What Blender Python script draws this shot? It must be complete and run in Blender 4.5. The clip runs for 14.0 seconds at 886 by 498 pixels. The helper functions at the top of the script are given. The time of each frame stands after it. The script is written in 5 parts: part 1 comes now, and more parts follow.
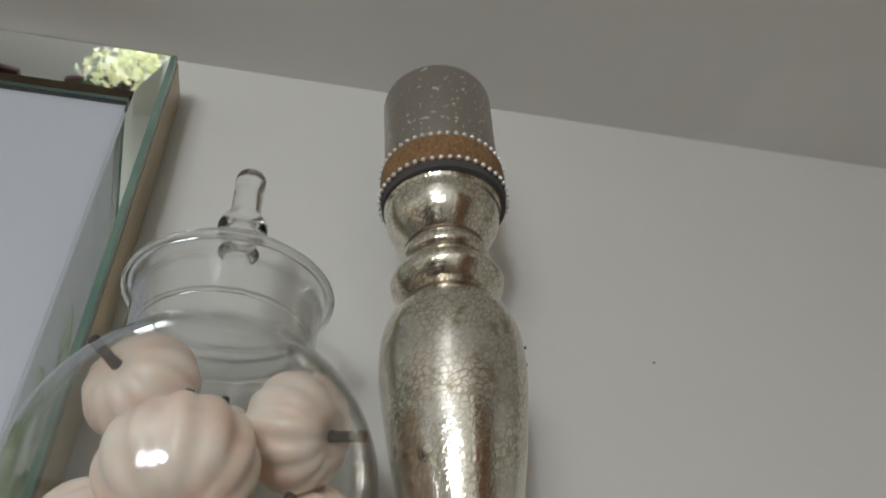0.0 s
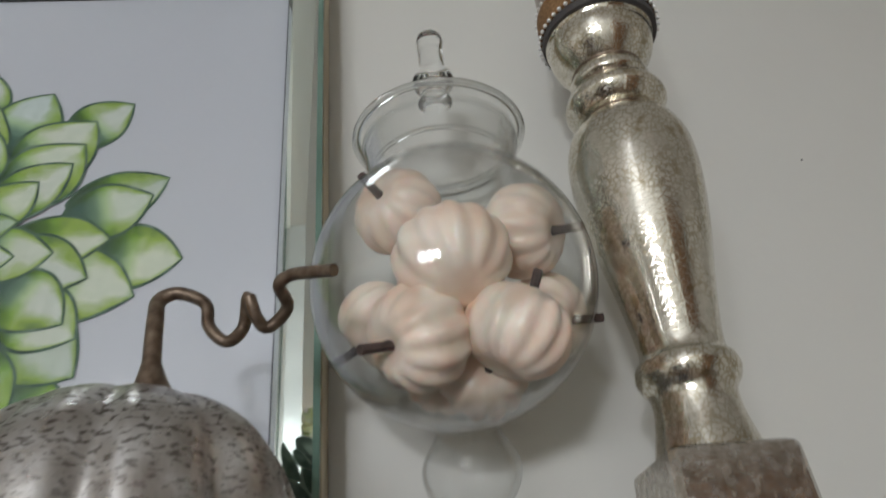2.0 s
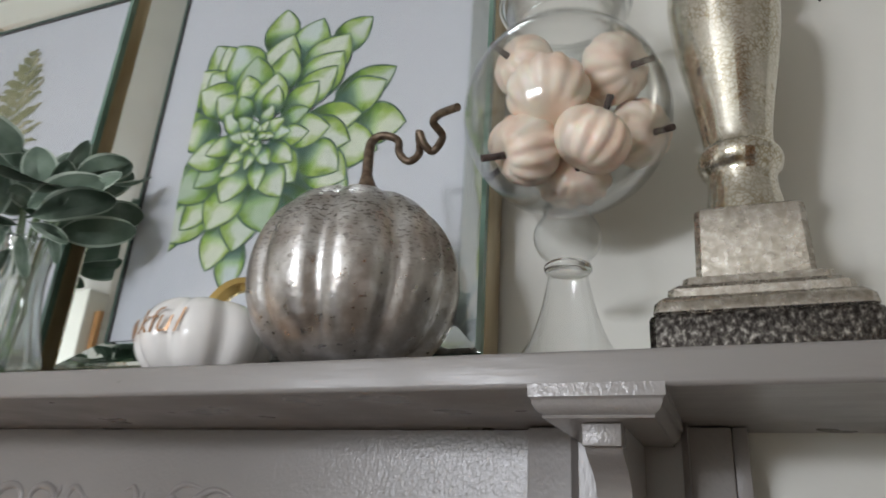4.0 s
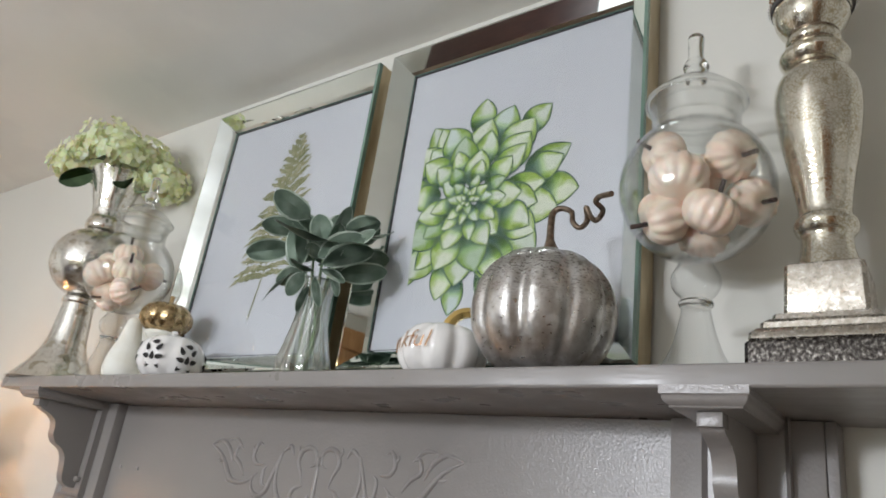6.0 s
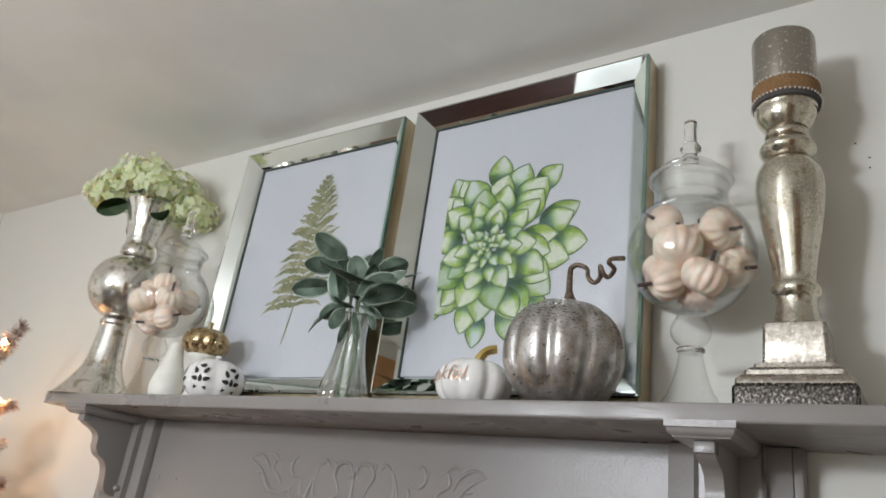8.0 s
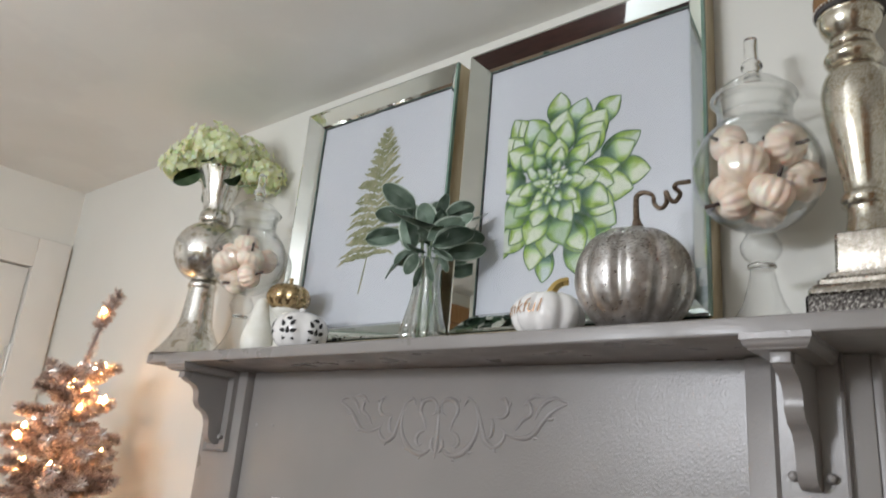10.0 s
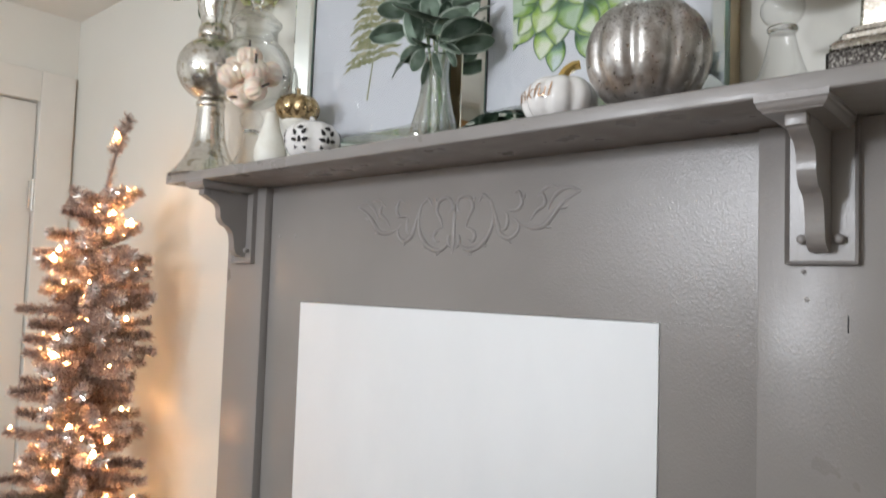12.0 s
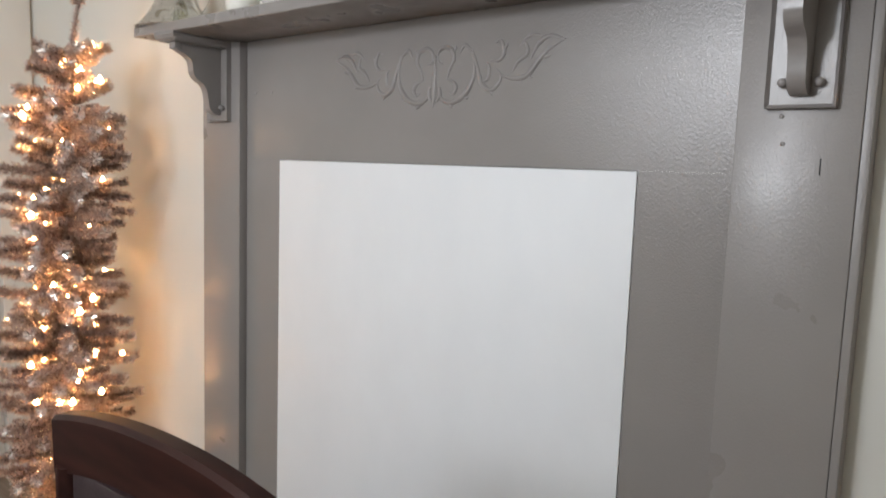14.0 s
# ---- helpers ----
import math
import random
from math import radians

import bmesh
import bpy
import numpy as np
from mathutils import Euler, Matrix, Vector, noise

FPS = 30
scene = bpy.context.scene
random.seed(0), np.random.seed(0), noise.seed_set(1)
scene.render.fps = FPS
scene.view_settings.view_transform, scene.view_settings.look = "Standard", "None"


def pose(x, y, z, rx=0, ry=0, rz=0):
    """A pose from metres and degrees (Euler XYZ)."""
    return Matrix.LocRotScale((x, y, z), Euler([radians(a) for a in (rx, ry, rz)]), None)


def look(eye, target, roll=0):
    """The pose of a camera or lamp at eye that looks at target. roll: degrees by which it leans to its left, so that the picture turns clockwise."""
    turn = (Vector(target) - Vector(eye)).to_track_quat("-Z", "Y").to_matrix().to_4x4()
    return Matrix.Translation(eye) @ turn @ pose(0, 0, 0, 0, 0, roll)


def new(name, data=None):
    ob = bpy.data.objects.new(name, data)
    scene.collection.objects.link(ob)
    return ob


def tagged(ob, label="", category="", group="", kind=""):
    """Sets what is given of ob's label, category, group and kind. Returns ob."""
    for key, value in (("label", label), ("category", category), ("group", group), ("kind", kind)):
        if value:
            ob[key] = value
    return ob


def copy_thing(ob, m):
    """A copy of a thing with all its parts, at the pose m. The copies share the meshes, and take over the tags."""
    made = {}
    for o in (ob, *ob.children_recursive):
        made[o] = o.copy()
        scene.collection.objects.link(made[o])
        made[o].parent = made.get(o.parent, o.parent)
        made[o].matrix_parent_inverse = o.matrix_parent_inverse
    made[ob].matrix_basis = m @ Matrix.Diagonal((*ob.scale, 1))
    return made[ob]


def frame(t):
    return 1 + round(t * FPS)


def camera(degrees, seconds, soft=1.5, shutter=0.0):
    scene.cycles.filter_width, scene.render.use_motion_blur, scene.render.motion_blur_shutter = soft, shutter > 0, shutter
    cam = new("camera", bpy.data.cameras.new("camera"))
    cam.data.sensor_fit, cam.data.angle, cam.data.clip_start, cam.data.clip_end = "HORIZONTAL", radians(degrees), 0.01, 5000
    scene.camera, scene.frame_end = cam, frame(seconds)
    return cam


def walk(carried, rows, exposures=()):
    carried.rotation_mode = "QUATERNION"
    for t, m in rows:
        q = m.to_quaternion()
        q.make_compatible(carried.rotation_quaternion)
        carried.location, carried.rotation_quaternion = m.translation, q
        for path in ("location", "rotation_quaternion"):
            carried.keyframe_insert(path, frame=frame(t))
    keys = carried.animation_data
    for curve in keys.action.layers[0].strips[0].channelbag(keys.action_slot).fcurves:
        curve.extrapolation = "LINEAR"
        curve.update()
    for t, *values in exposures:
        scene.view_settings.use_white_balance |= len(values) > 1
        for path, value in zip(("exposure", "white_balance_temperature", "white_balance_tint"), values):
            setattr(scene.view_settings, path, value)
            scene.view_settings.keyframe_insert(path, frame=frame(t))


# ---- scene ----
cam = camera(63.8, 14.0, 1.7, 0.5)
PATH = [
    (0, (1.482, -0.464, 1.609), (1.884, 1.011, 2.899), -3.7),
    (0.5, (1.472, -0.461, 1.606), (1.854, 1.093, 2.805), -4.9),
    (1, (1.451, -0.473, 1.59), (1.75, 1.13, 2.748), -5.0),
    (1.5, (1.422, -0.476, 1.57), (1.653, 1.18, 2.667), -5.4),
    (2, (1.408, -0.499, 1.542), (1.562, 1.215, 2.56), -5.4),
    (2.5, (1.433, -0.518, 1.502), (1.454, 1.245, 2.448), -4.9),
    (3, (1.483, -0.555, 1.459), (1.152, 1.237, 2.282), -0.9),
    (3.2, (1.504, -0.567, 1.446), (1.066, 1.219, 2.233), 0.4),
    (5.3, (1.642, -0.789, 1.364), (0.639, 0.778, 2.097), 6.4),
    (5.5, (1.665, -0.817, 1.357), (0.605, 0.714, 2.085), 7.2),
    (6, (1.687, -0.865, 1.35), (0.521, 0.598, 2.059), 7.8),
    (6.5, (1.67, -0.916, 1.352), (0.523, 0.564, 2.054), 7.3),
    (7, (1.683, -0.979, 1.352), (0.588, 0.532, 2.072), 8.2),
    (7.2, (1.689, -1.005, 1.35), (0.609, 0.511, 2.08), 8.5),
    (9.3, (1.73, -1.09, 1.325), (0.568, 0.382, 2.018), 5.6),
    (9.5, (1.728, -1.096, 1.323), (0.543, 0.371, 1.991), 5.6),
    (10, (1.719, -1.101, 1.311), (0.476, 0.354, 1.892), 4.8),
    (10.5, (1.721, -1.106, 1.299), (0.423, 0.338, 1.78), 3.6),
    (11, (1.715, -1.103, 1.281), (0.389, 0.346, 1.655), 3.0),
    (11.5, (1.722, -1.09, 1.27), (0.39, 0.381, 1.523), 2.8),
    (12, (1.721, -1.081, 1.253), (0.407, 0.422, 1.366), 1.9),
    (12.5, (1.728, -1.076, 1.236), (0.413, 0.431, 1.259), 1.9),
    (13, (1.733, -1.087, 1.219), (0.427, 0.427, 1.176), 2.3),
    (13.5, (1.729, -1.09, 1.221), (0.449, 0.44, 1.075), 1.6),
    (14, (1.724, -1.093, 1.207), (0.474, 0.451, 0.98), 2.0),
]
EXPOSURES = [(0.0, -0.58), (3.0, -0.42), (5.5, -0.075), (6.5, -0.11), (9.5, -0.115), (12.5, -0.02), (14.0, -0.16)]
walk(cam, [(t, look(eye, target, roll)) for t, eye, target, roll in PATH], EXPOSURES)

# ---- light: daylight from the window across the room ----
world = bpy.data.worlds.new("world")
scene.world = world
world.use_nodes = True
world.node_tree.nodes["Background"].inputs[0].default_value = (0.75, 0.85, 1.0, 1)
world.node_tree.nodes["Background"].inputs[1].default_value = 0.3

WIN_X, WIN_Z, REAR = 0.30, 1.64, -2.75
LEFT, RIGHT, CEIL = -1.10, 3.05, 2.225


def area_lamp(name, at, target, size_x, size_y, watts, colour):
    data = bpy.data.lights.new(name, "AREA")
    data.shape, data.size, data.size_y, data.energy, data.color = "RECTANGLE", size_x, size_y, watts, colour
    ob = new(name, data)
    ob.matrix_world = look(at, target)
    return ob


for side in (-1, 1):
    area_lamp("window_light", (WIN_X + side * 0.165, REAR - 0.02, WIN_Z), (WIN_X + side * 0.165, 0, WIN_Z), 0.285, 0.40, 10.5, (0.94, 0.99, 1.07))
PEND = (0.98, -1.85, 1.68)
data = bpy.data.lights.new("pendant_light", "POINT")
data.energy, data.color, data.shadow_soft_size = 36, (0.95, 0.985, 1.065), 0.075
new("pendant_light", data).location = PEND


# ---- materials ----
def mat(name, colour=(0.5, 0.5, 0.5), rough=0.5, metal=0.0, **more):
    m = bpy.data.materials.new(name)
    m.use_nodes = True
    b = m.node_tree.nodes["Principled BSDF"]
    b.inputs["Base Color"].default_value = (*colour, 1)
    b.inputs["Roughness"].default_value = rough
    b.inputs["Metallic"].default_value = metal
    for key, value in more.items():
        b.inputs[key.replace("_", " ")].default_value = value
    return m


def node(m, kind, **values):
    n = m.node_tree.nodes.new(kind)
    for key, value in values.items():
        if key in n.inputs:
            n.inputs[key].default_value = value
    return n


def link(m, a, out, b, into):
    m.node_tree.links.new(a.outputs[out], b.inputs[into])


def noise_node(m, scale, detail=3.0, stretch=None, kind="Object"):
    c = m.node_tree.nodes.new("ShaderNodeTexCoord")
    n = node(m, "ShaderNodeTexNoise", Scale=scale, Detail=detail)
    if stretch:
        mp = m.node_tree.nodes.new("ShaderNodeMapping")
        mp.inputs["Scale"].default_value = stretch
        link(m, c, kind, mp, "Vector")
        link(m, mp, 0, n, "Vector")
    else:
        link(m, c, kind, n, "Vector")
    return n


def ramp(m, source, out, stops):
    r = m.node_tree.nodes.new("ShaderNodeValToRGB")
    els = r.color_ramp.elements
    while len(els) < len(stops):
        els.new(0.5)
    for e, (p, c) in zip(els, stops):
        e.position, e.color = p, (*c, 1) if len(c) == 3 else c
    link(m, source, out, r, 0)
    return r


def bsdf(m):
    return m.node_tree.nodes["Principled BSDF"]


def mottle(m, scale, stops, detail=4.0, stretch=None, kind="Object"):
    """Base colour from a noise through a ramp."""
    r = ramp(m, noise_node(m, scale, detail, stretch, kind), 0, stops)
    link(m, r, 0, bsdf(m), "Base Color")
    return r


def relief(m, scale, strength, distance=0.002, detail=3.0, stretch=None, kind="Object"):
    n = noise_node(m, scale, detail, stretch, kind)
    b = node(m, "ShaderNodeBump", Strength=strength, Distance=distance)
    link(m, n, 0, b, "Height")
    link(m, b, 0, bsdf(m), "Normal")
    return b


def vary_rough(m, scale, low, high, detail=4.0):
    r = ramp(m, noise_node(m, scale, detail), 0, [(0.3, (low,) * 3), (0.7, (high,) * 3)])
    link(m, r, 0, bsdf(m), "Roughness")


def thin_glass(name, tint, gloss=0.04, power=4.0):
    """Thin clear glass: see-through, with a gloss that grows towards the edges."""
    m = bpy.data.materials.new(name)
    m.use_nodes = True
    nt = m.node_tree
    nt.nodes.remove(nt.nodes["Principled BSDF"])
    t = nt.nodes.new("ShaderNodeBsdfTransparent")
    t.inputs[0].default_value = (*tint, 1)
    g = nt.nodes.new("ShaderNodeBsdfGlossy")
    g.inputs["Roughness"].default_value = 0.03
    f = nt.nodes.new("ShaderNodeLayerWeight")
    f.inputs[0].default_value = 0.5
    p = nt.nodes.new("ShaderNodeMath")
    p.operation = "POWER"
    p.inputs[1].default_value = power
    nt.links.new(f.outputs["Facing"], p.inputs[0])
    a = nt.nodes.new("ShaderNodeMath")
    a.operation = "MULTIPLY_ADD"
    a.inputs[1].default_value, a.inputs[2].default_value = 0.85, gloss
    nt.links.new(p.outputs[0], a.inputs[0])
    mix = nt.nodes.new("ShaderNodeMixShader")
    nt.links.new(a.outputs[0], mix.inputs[0])
    nt.links.new(t.outputs[0], mix.inputs[1])
    nt.links.new(g.outputs[0], mix.inputs[2])
    nt.links.new(mix.outputs[0], nt.nodes["Material Output"].inputs[0])
    return m


WALL = mat("cream_wall_paint", (0.71, 0.70, 0.645), 0.55)
mottle(WALL, 1.7, [(0.3, (0.685, 0.675, 0.62)), (0.7, (0.735, 0.725, 0.67))])
relief(WALL, 90, 0.12, 0.002)
CEILING = mat("white_ceiling_paint", (0.74, 0.73, 0.69), 0.45)
mottle(CEILING, 2.1, [(0.30, (0.69, 0.68, 0.635)), (0.48, (0.735, 0.725, 0.685)), (0.52, (0.765, 0.755, 0.71)), (0.7, (0.785, 0.775, 0.735))], 6)
relief(CEILING, 9, 0.30, 0.006, 6)
vary_rough(CEILING, 3, 0.32, 0.55)
FLOOR = mat("pale_oak_floor_boards", (0.44, 0.37, 0.30), 0.4)
mottle(FLOOR, 6, [(0.3, (0.20, 0.145, 0.10)), (0.7, (0.31, 0.235, 0.17))], stretch=(1, 12, 1))
DOOR = mat("white_door_paint", (0.74, 0.72, 0.67), 0.35)
mottle(DOOR, 3, [(0.3, (0.70, 0.68, 0.63)), (0.7, (0.77, 0.75, 0.70))])
TAUPE = mat("taupe_gloss_paint", (0.25, 0.232, 0.22), 0.30, Specular_IOR_Level=0.55)
mottle(TAUPE, 4, [(0.3, (0.248, 0.229, 0.217)), (0.7, (0.284, 0.262, 0.249))])
relief(TAUPE, 330, 0.26, 0.0012, stretch=(1, 1, 0.35))
TAUPE_ROUGH = mat("taupe_roller_paint", (0.25, 0.232, 0.22), 0.24, Specular_IOR_Level=0.40)
mottle(TAUPE_ROUGH, 3, [(0.3, (0.248, 0.229, 0.217)), (0.7, (0.284, 0.262, 0.249))])
_b1 = relief(TAUPE_ROUGH, 330, 0.21, 0.0019, detail=1.8, stretch=(1, 1, 0.8))
_n2 = noise_node(TAUPE_ROUGH, 520, 2)
_b2 = node(TAUPE_ROUGH, "ShaderNodeBump", Strength=0.20, Distance=0.0008)
link(TAUPE_ROUGH, _n2, 0, _b2, "Height")
link(TAUPE_ROUGH, _b2, 0, _b1, "Normal")
TAUPE_SATIN = mat("taupe_satin_paint", (0.25, 0.232, 0.22), 0.32, Specular_IOR_Level=0.46)
mottle(TAUPE_SATIN, 3, [(0.3, (0.248, 0.229, 0.217)), (0.7, (0.284, 0.262, 0.249))])
relief(TAUPE_SATIN, 330, 0.17, 0.0016, detail=1.8, stretch=(1, 1, 0.7))
vary_rough(TAUPE_SATIN, 9, 0.26, 0.40)
SHELF_PAINT = mat("taupe_brushed_shelf_paint", (0.25, 0.232, 0.22), 0.42)
mottle(SHELF_PAINT, 5, [(0.3, (0.235, 0.218, 0.206)), (0.7, (0.275, 0.255, 0.243))], stretch=(0.4, 1, 1))
relief(SHELF_PAINT, 60, 0.5, 0.0025, stretch=(0.16, 1, 1))
vary_rough(SHELF_PAINT, 14, 0.22, 0.5)
BOARD = mat("white_board_paint", (0.80, 0.815, 0.83), 0.5)
mottle(BOARD, 7, [(0.3, (0.785, 0.80, 0.812)), (0.7, (0.822, 0.836, 0.848))], 7, (1.2, 1, 0.7))
relief(BOARD, 70, 0.08, 0.001)
MIRROR = mat("mirror_glass", (0.83, 0.87, 0.84), 0.025, 1.0)
relief(MIRROR, 6, 0.02, 0.004)
MIRROR_EDGE = mat("green_mirror_edge", (0.16, 0.27, 0.21), 0.12, 0.0)
mottle(MIRROR_EDGE, 12, [(0.3, (0.10, 0.18, 0.14)), (0.7, (0.22, 0.33, 0.27))])
CHAMPAGNE = mat("champagne_gilt_wood", (0.46, 0.38, 0.24), 0.38, 0.65)
mottle(CHAMPAGNE, 30, [(0.3, (0.36, 0.28, 0.16)), (0.65, (0.55, 0.47, 0.32))], stretch=(1, 1, 0.2))
BLACK = mat("black_liner", (0.015, 0.015, 0.017), 0.5)
MAT_BOARD = mat("white_mat_paper", (0.60, 0.605, 0.66), 0.8)
mottle(MAT_BOARD, 3, [(0.3, (0.585, 0.59, 0.65)), (0.7, (0.615, 0.62, 0.675))])
PANE = thin_glass("picture_glass", (0.97, 0.98, 0.97), 0.035, 5.0)
JAR_GLASS = thin_glass("clear_jar_glass", (0.985, 0.99, 0.987), 0.040, 2.8)
SOLID_GLASS = mat("solid_clear_glass", (0.97, 0.98, 0.975), 0.02, Transmission_Weight=1.0, IOR=1.46)
VASE_GLASS = thin_glass("pressed_vase_glass", (0.95, 0.975, 0.96), 0.20, 1.6)


def mercury(name, base, dark, scale, amount, rough=0.16, gap=0.07, facets=0.5, metal=1.0, bump=0.35):
    """Silvered glass with a crackled, flaking lining."""
    m = mat(name, base, rough, metal)
    c = m.node_tree.nodes.new("ShaderNodeTexCoord")
    v = node(m, "ShaderNodeTexVoronoi", Scale=scale)
    v.feature = "DISTANCE_TO_EDGE"
    wob = noise_node(m, scale * 0.6, 3)
    add = m.node_tree.nodes.new("ShaderNodeMixRGB")
    add.blend_type = "ADD"
    add.inputs[0].default_value = 0.006
    link(m, c, "Object", add, 1)
    link(m, wob, 1, add, 2)
    link(m, add, 0, v, "Vector")
    cells = node(m, "ShaderNodeTexVoronoi", Scale=scale)
    link(m, add, 0, cells, "Vector")
    pick = m.node_tree.nodes.new("ShaderNodeSeparateColor")
    link(m, cells, "Color", pick, 0)
    shade = ramp(m, pick, 0, [(0.0, (0.55, 0.53, 0.48)), (0.5, (0.88, 0.87, 0.84)), (1.0, (1, 1, 1))])
    crack = ramp(m, v, 0, [(gap * 0.3, (0, 0, 0)), (gap, (1, 1, 1))])
    flakes = ramp(m, noise_node(m, scale * 0.35, 6), 0, [(0.44 + amount, (0, 0, 0)), (0.52 + amount, (1, 1, 1))])
    tone = ramp(m, noise_node(m, 14, 3), 0, [(0.35, tuple(x * 0.82 for x in base)), (0.65, base)])
    worn = ramp(m, noise_node(m, 26, 4), 0, [(0.40, (0, 0, 0)), (0.62, (0.85, 0.85, 0.85))])
    keep = m.node_tree.nodes.new("ShaderNodeMixRGB")
    keep.blend_type = "LIGHTEN"
    keep.inputs[0].default_value = 1.0
    link(m, crack, 0, keep, 1)
    link(m, worn, 0, keep, 2)
    low = m.node_tree.nodes.new("ShaderNodeMixRGB")
    low.inputs[1].default_value = (*dark, 1)
    link(m, keep, 0, low, 0)
    toned = m.node_tree.nodes.new("ShaderNodeMixRGB")
    toned.blend_type = "MULTIPLY"
    toned.inputs[0].default_value = facets
    link(m, tone, 0, toned, 1)
    link(m, shade, 0, toned, 2)
    link(m, toned, 0, low, 2)
    mix = m.node_tree.nodes.new("ShaderNodeMixRGB")
    mix.inputs[1].default_value = (*dark, 1)
    link(m, flakes, 0, mix, 0)
    link(m, low, 0, mix, 2)
    link(m, mix, 0, bsdf(m), "Base Color")
    b = node(m, "ShaderNodeBump", Strength=bump, Distance=0.0012)
    step = m.node_tree.nodes.new("ShaderNodeMath")
    step.operation = "MULTIPLY_ADD"
    step.inputs[1].default_value = facets * 0.8
    link(m, pick, 0, step, 0)
    link(m, crack, 0, step, 2)
    link(m, step, 0, b, "Height")
    link(m, b, 0, bsdf(m), "Normal")
    vary_rough(m, scale * 0.15, rough * 0.7, rough * 1.8)
    return m


MERCURY = mercury("mercury_glass", (0.83, 0.80, 0.71), (0.42, 0.355, 0.24), 260, -0.13, 0.08, 0.12, 0.26, 0.93, 0.095)
MERCURY_VASE = mercury("pale_mercury_glass", (0.92, 0.905, 0.865), (0.50, 0.455, 0.37), 130, -0.07, 0.11, 0.05, 0.22, 0.90, 0.11)
MERCURY_PLINTH = mat("hammered_mercury_plinth", (0.56, 0.52, 0.45), 0.3, 0.9)
mottle(MERCURY_PLINTH, 210, [(0.30, (0.37, 0.335, 0.285)), (0.48, (0.49, 0.45, 0.395)), (0.62, (0.57, 0.53, 0.475)), (0.72, (0.70, 0.67, 0.62))], 6)
relief(MERCURY_PLINTH, 420, 0.28, 0.0008, 4)
vary_rough(MERCURY_PLINTH, 160, 0.13, 0.33)
MERCURY_BASE = mat("tarnished_silver_base", (0.3, 0.28, 0.26), 0.24, 1.0)
mottle(MERCURY_BASE, 330, [(0.38, (0.035, 0.03, 0.028)), (0.52, (0.10, 0.092, 0.085)), (0.62, (0.24, 0.225, 0.21)), (0.74, (0.50, 0.48, 0.455))], 6, (1, 1, 0.75))
relief(MERCURY_BASE, 330, 0.3, 0.0008, 4, (1, 1, 0.75))
SILVER_PUMPKIN = mat("antiqued_silver_pumpkin", (0.60, 0.575, 0.55), 0.22, 0.93)
_a = ramp(SILVER_PUMPKIN, noise_node(SILVER_PUMPKIN, 210, 5, (1, 1, 2.4)), 0, [(0.38, (0.22, 0.19, 0.17)), (0.46, (1, 1, 1))])
_b = ramp(SILVER_PUMPKIN, noise_node(SILVER_PUMPKIN, 62, 9, (1, 1, 0.8)), 0, [(0.34, (0.40, 0.365, 0.34)), (0.44, (0.47, 0.445, 0.42)), (0.53, (0.53, 0.51, 0.49)), (0.64, (0.66, 0.65, 0.64))])
_m = SILVER_PUMPKIN.node_tree.nodes.new("ShaderNodeMixRGB")
_m.blend_type = "MULTIPLY"
_z = SILVER_PUMPKIN.node_tree.nodes.new("ShaderNodeSeparateXYZ")
_c = SILVER_PUMPKIN.node_tree.nodes.new("ShaderNodeTexCoord")
link(SILVER_PUMPKIN, _c, "Generated", _z, 0)
_h = ramp(SILVER_PUMPKIN, _z, 2, [(0.42, (0.06, 0.06, 0.06)), (0.84, (1, 1, 1))])
link(SILVER_PUMPKIN, _h, 0, _m, 0)
link(SILVER_PUMPKIN, _b, 0, _m, 1)
link(SILVER_PUMPKIN, _a, 0, _m, 2)
link(SILVER_PUMPKIN, _m, 0, bsdf(SILVER_PUMPKIN), "Base Color")
vary_rough(SILVER_PUMPKIN, 130, 0.24, 0.46)
relief(SILVER_PUMPKIN, 120, 0.34, 0.0022, 7)
CANDLE_GLASS = mat("frosted_mercury_cup", (0.42, 0.385, 0.33), 0.3, 0.75)
_v = ramp(CANDLE_GLASS, noise_node(CANDLE_GLASS, 250, 2), 0, [(0.63, (0.37, 0.335, 0.285)), (0.69, (0.85, 0.82, 0.76))])
link(CANDLE_GLASS, _v, 0, bsdf(CANDLE_GLASS), "Base Color")
BURLAP = mat("brown_burlap_ribbon", (0.30, 0.17, 0.07), 0.85)
mottle(BURLAP, 500, [(0.3, (0.15, 0.075, 0.025)), (0.7, (0.33, 0.19, 0.085))])
relief(BURLAP, 900, 0.7, 0.001)
FELT = mat("dark_felt_band", (0.075, 0.068, 0.065), 0.9)
BEAD = mat("silver_bead", (0.86, 0.85, 0.82), 0.3, 0.55)
CREAM = mat("cream_foam_pumpkin", (0.80, 0.65, 0.52), 0.34, Subsurface_Weight=0.35)
bsdf(CREAM).inputs["Subsurface Radius"].default_value = (0.012, 0.006, 0.004)
mottle(CREAM, 42, [(0.28, (0.80, 0.56, 0.42)), (0.45, (0.90, 0.72, 0.59)), (0.68, (0.94, 0.83, 0.72))], 6)
relief(CREAM, 160, 0.35, 0.0010)
GOURD = mat("matte_white_gourd", (0.76, 0.75, 0.68), 0.5)
mottle(GOURD, 40, [(0.3, (0.72, 0.70, 0.62)), (0.7, (0.80, 0.79, 0.73))])
TWIG = mat("dark_brown_stem", (0.06, 0.04, 0.035), 0.6)
mottle(TWIG, 150, [(0.3, (0.035, 0.022, 0.02)), (0.7, (0.10, 0.065, 0.055))])
BRONZE = mat("bronzed_metal_stem", (0.16, 0.115, 0.08), 0.45, 0.7)
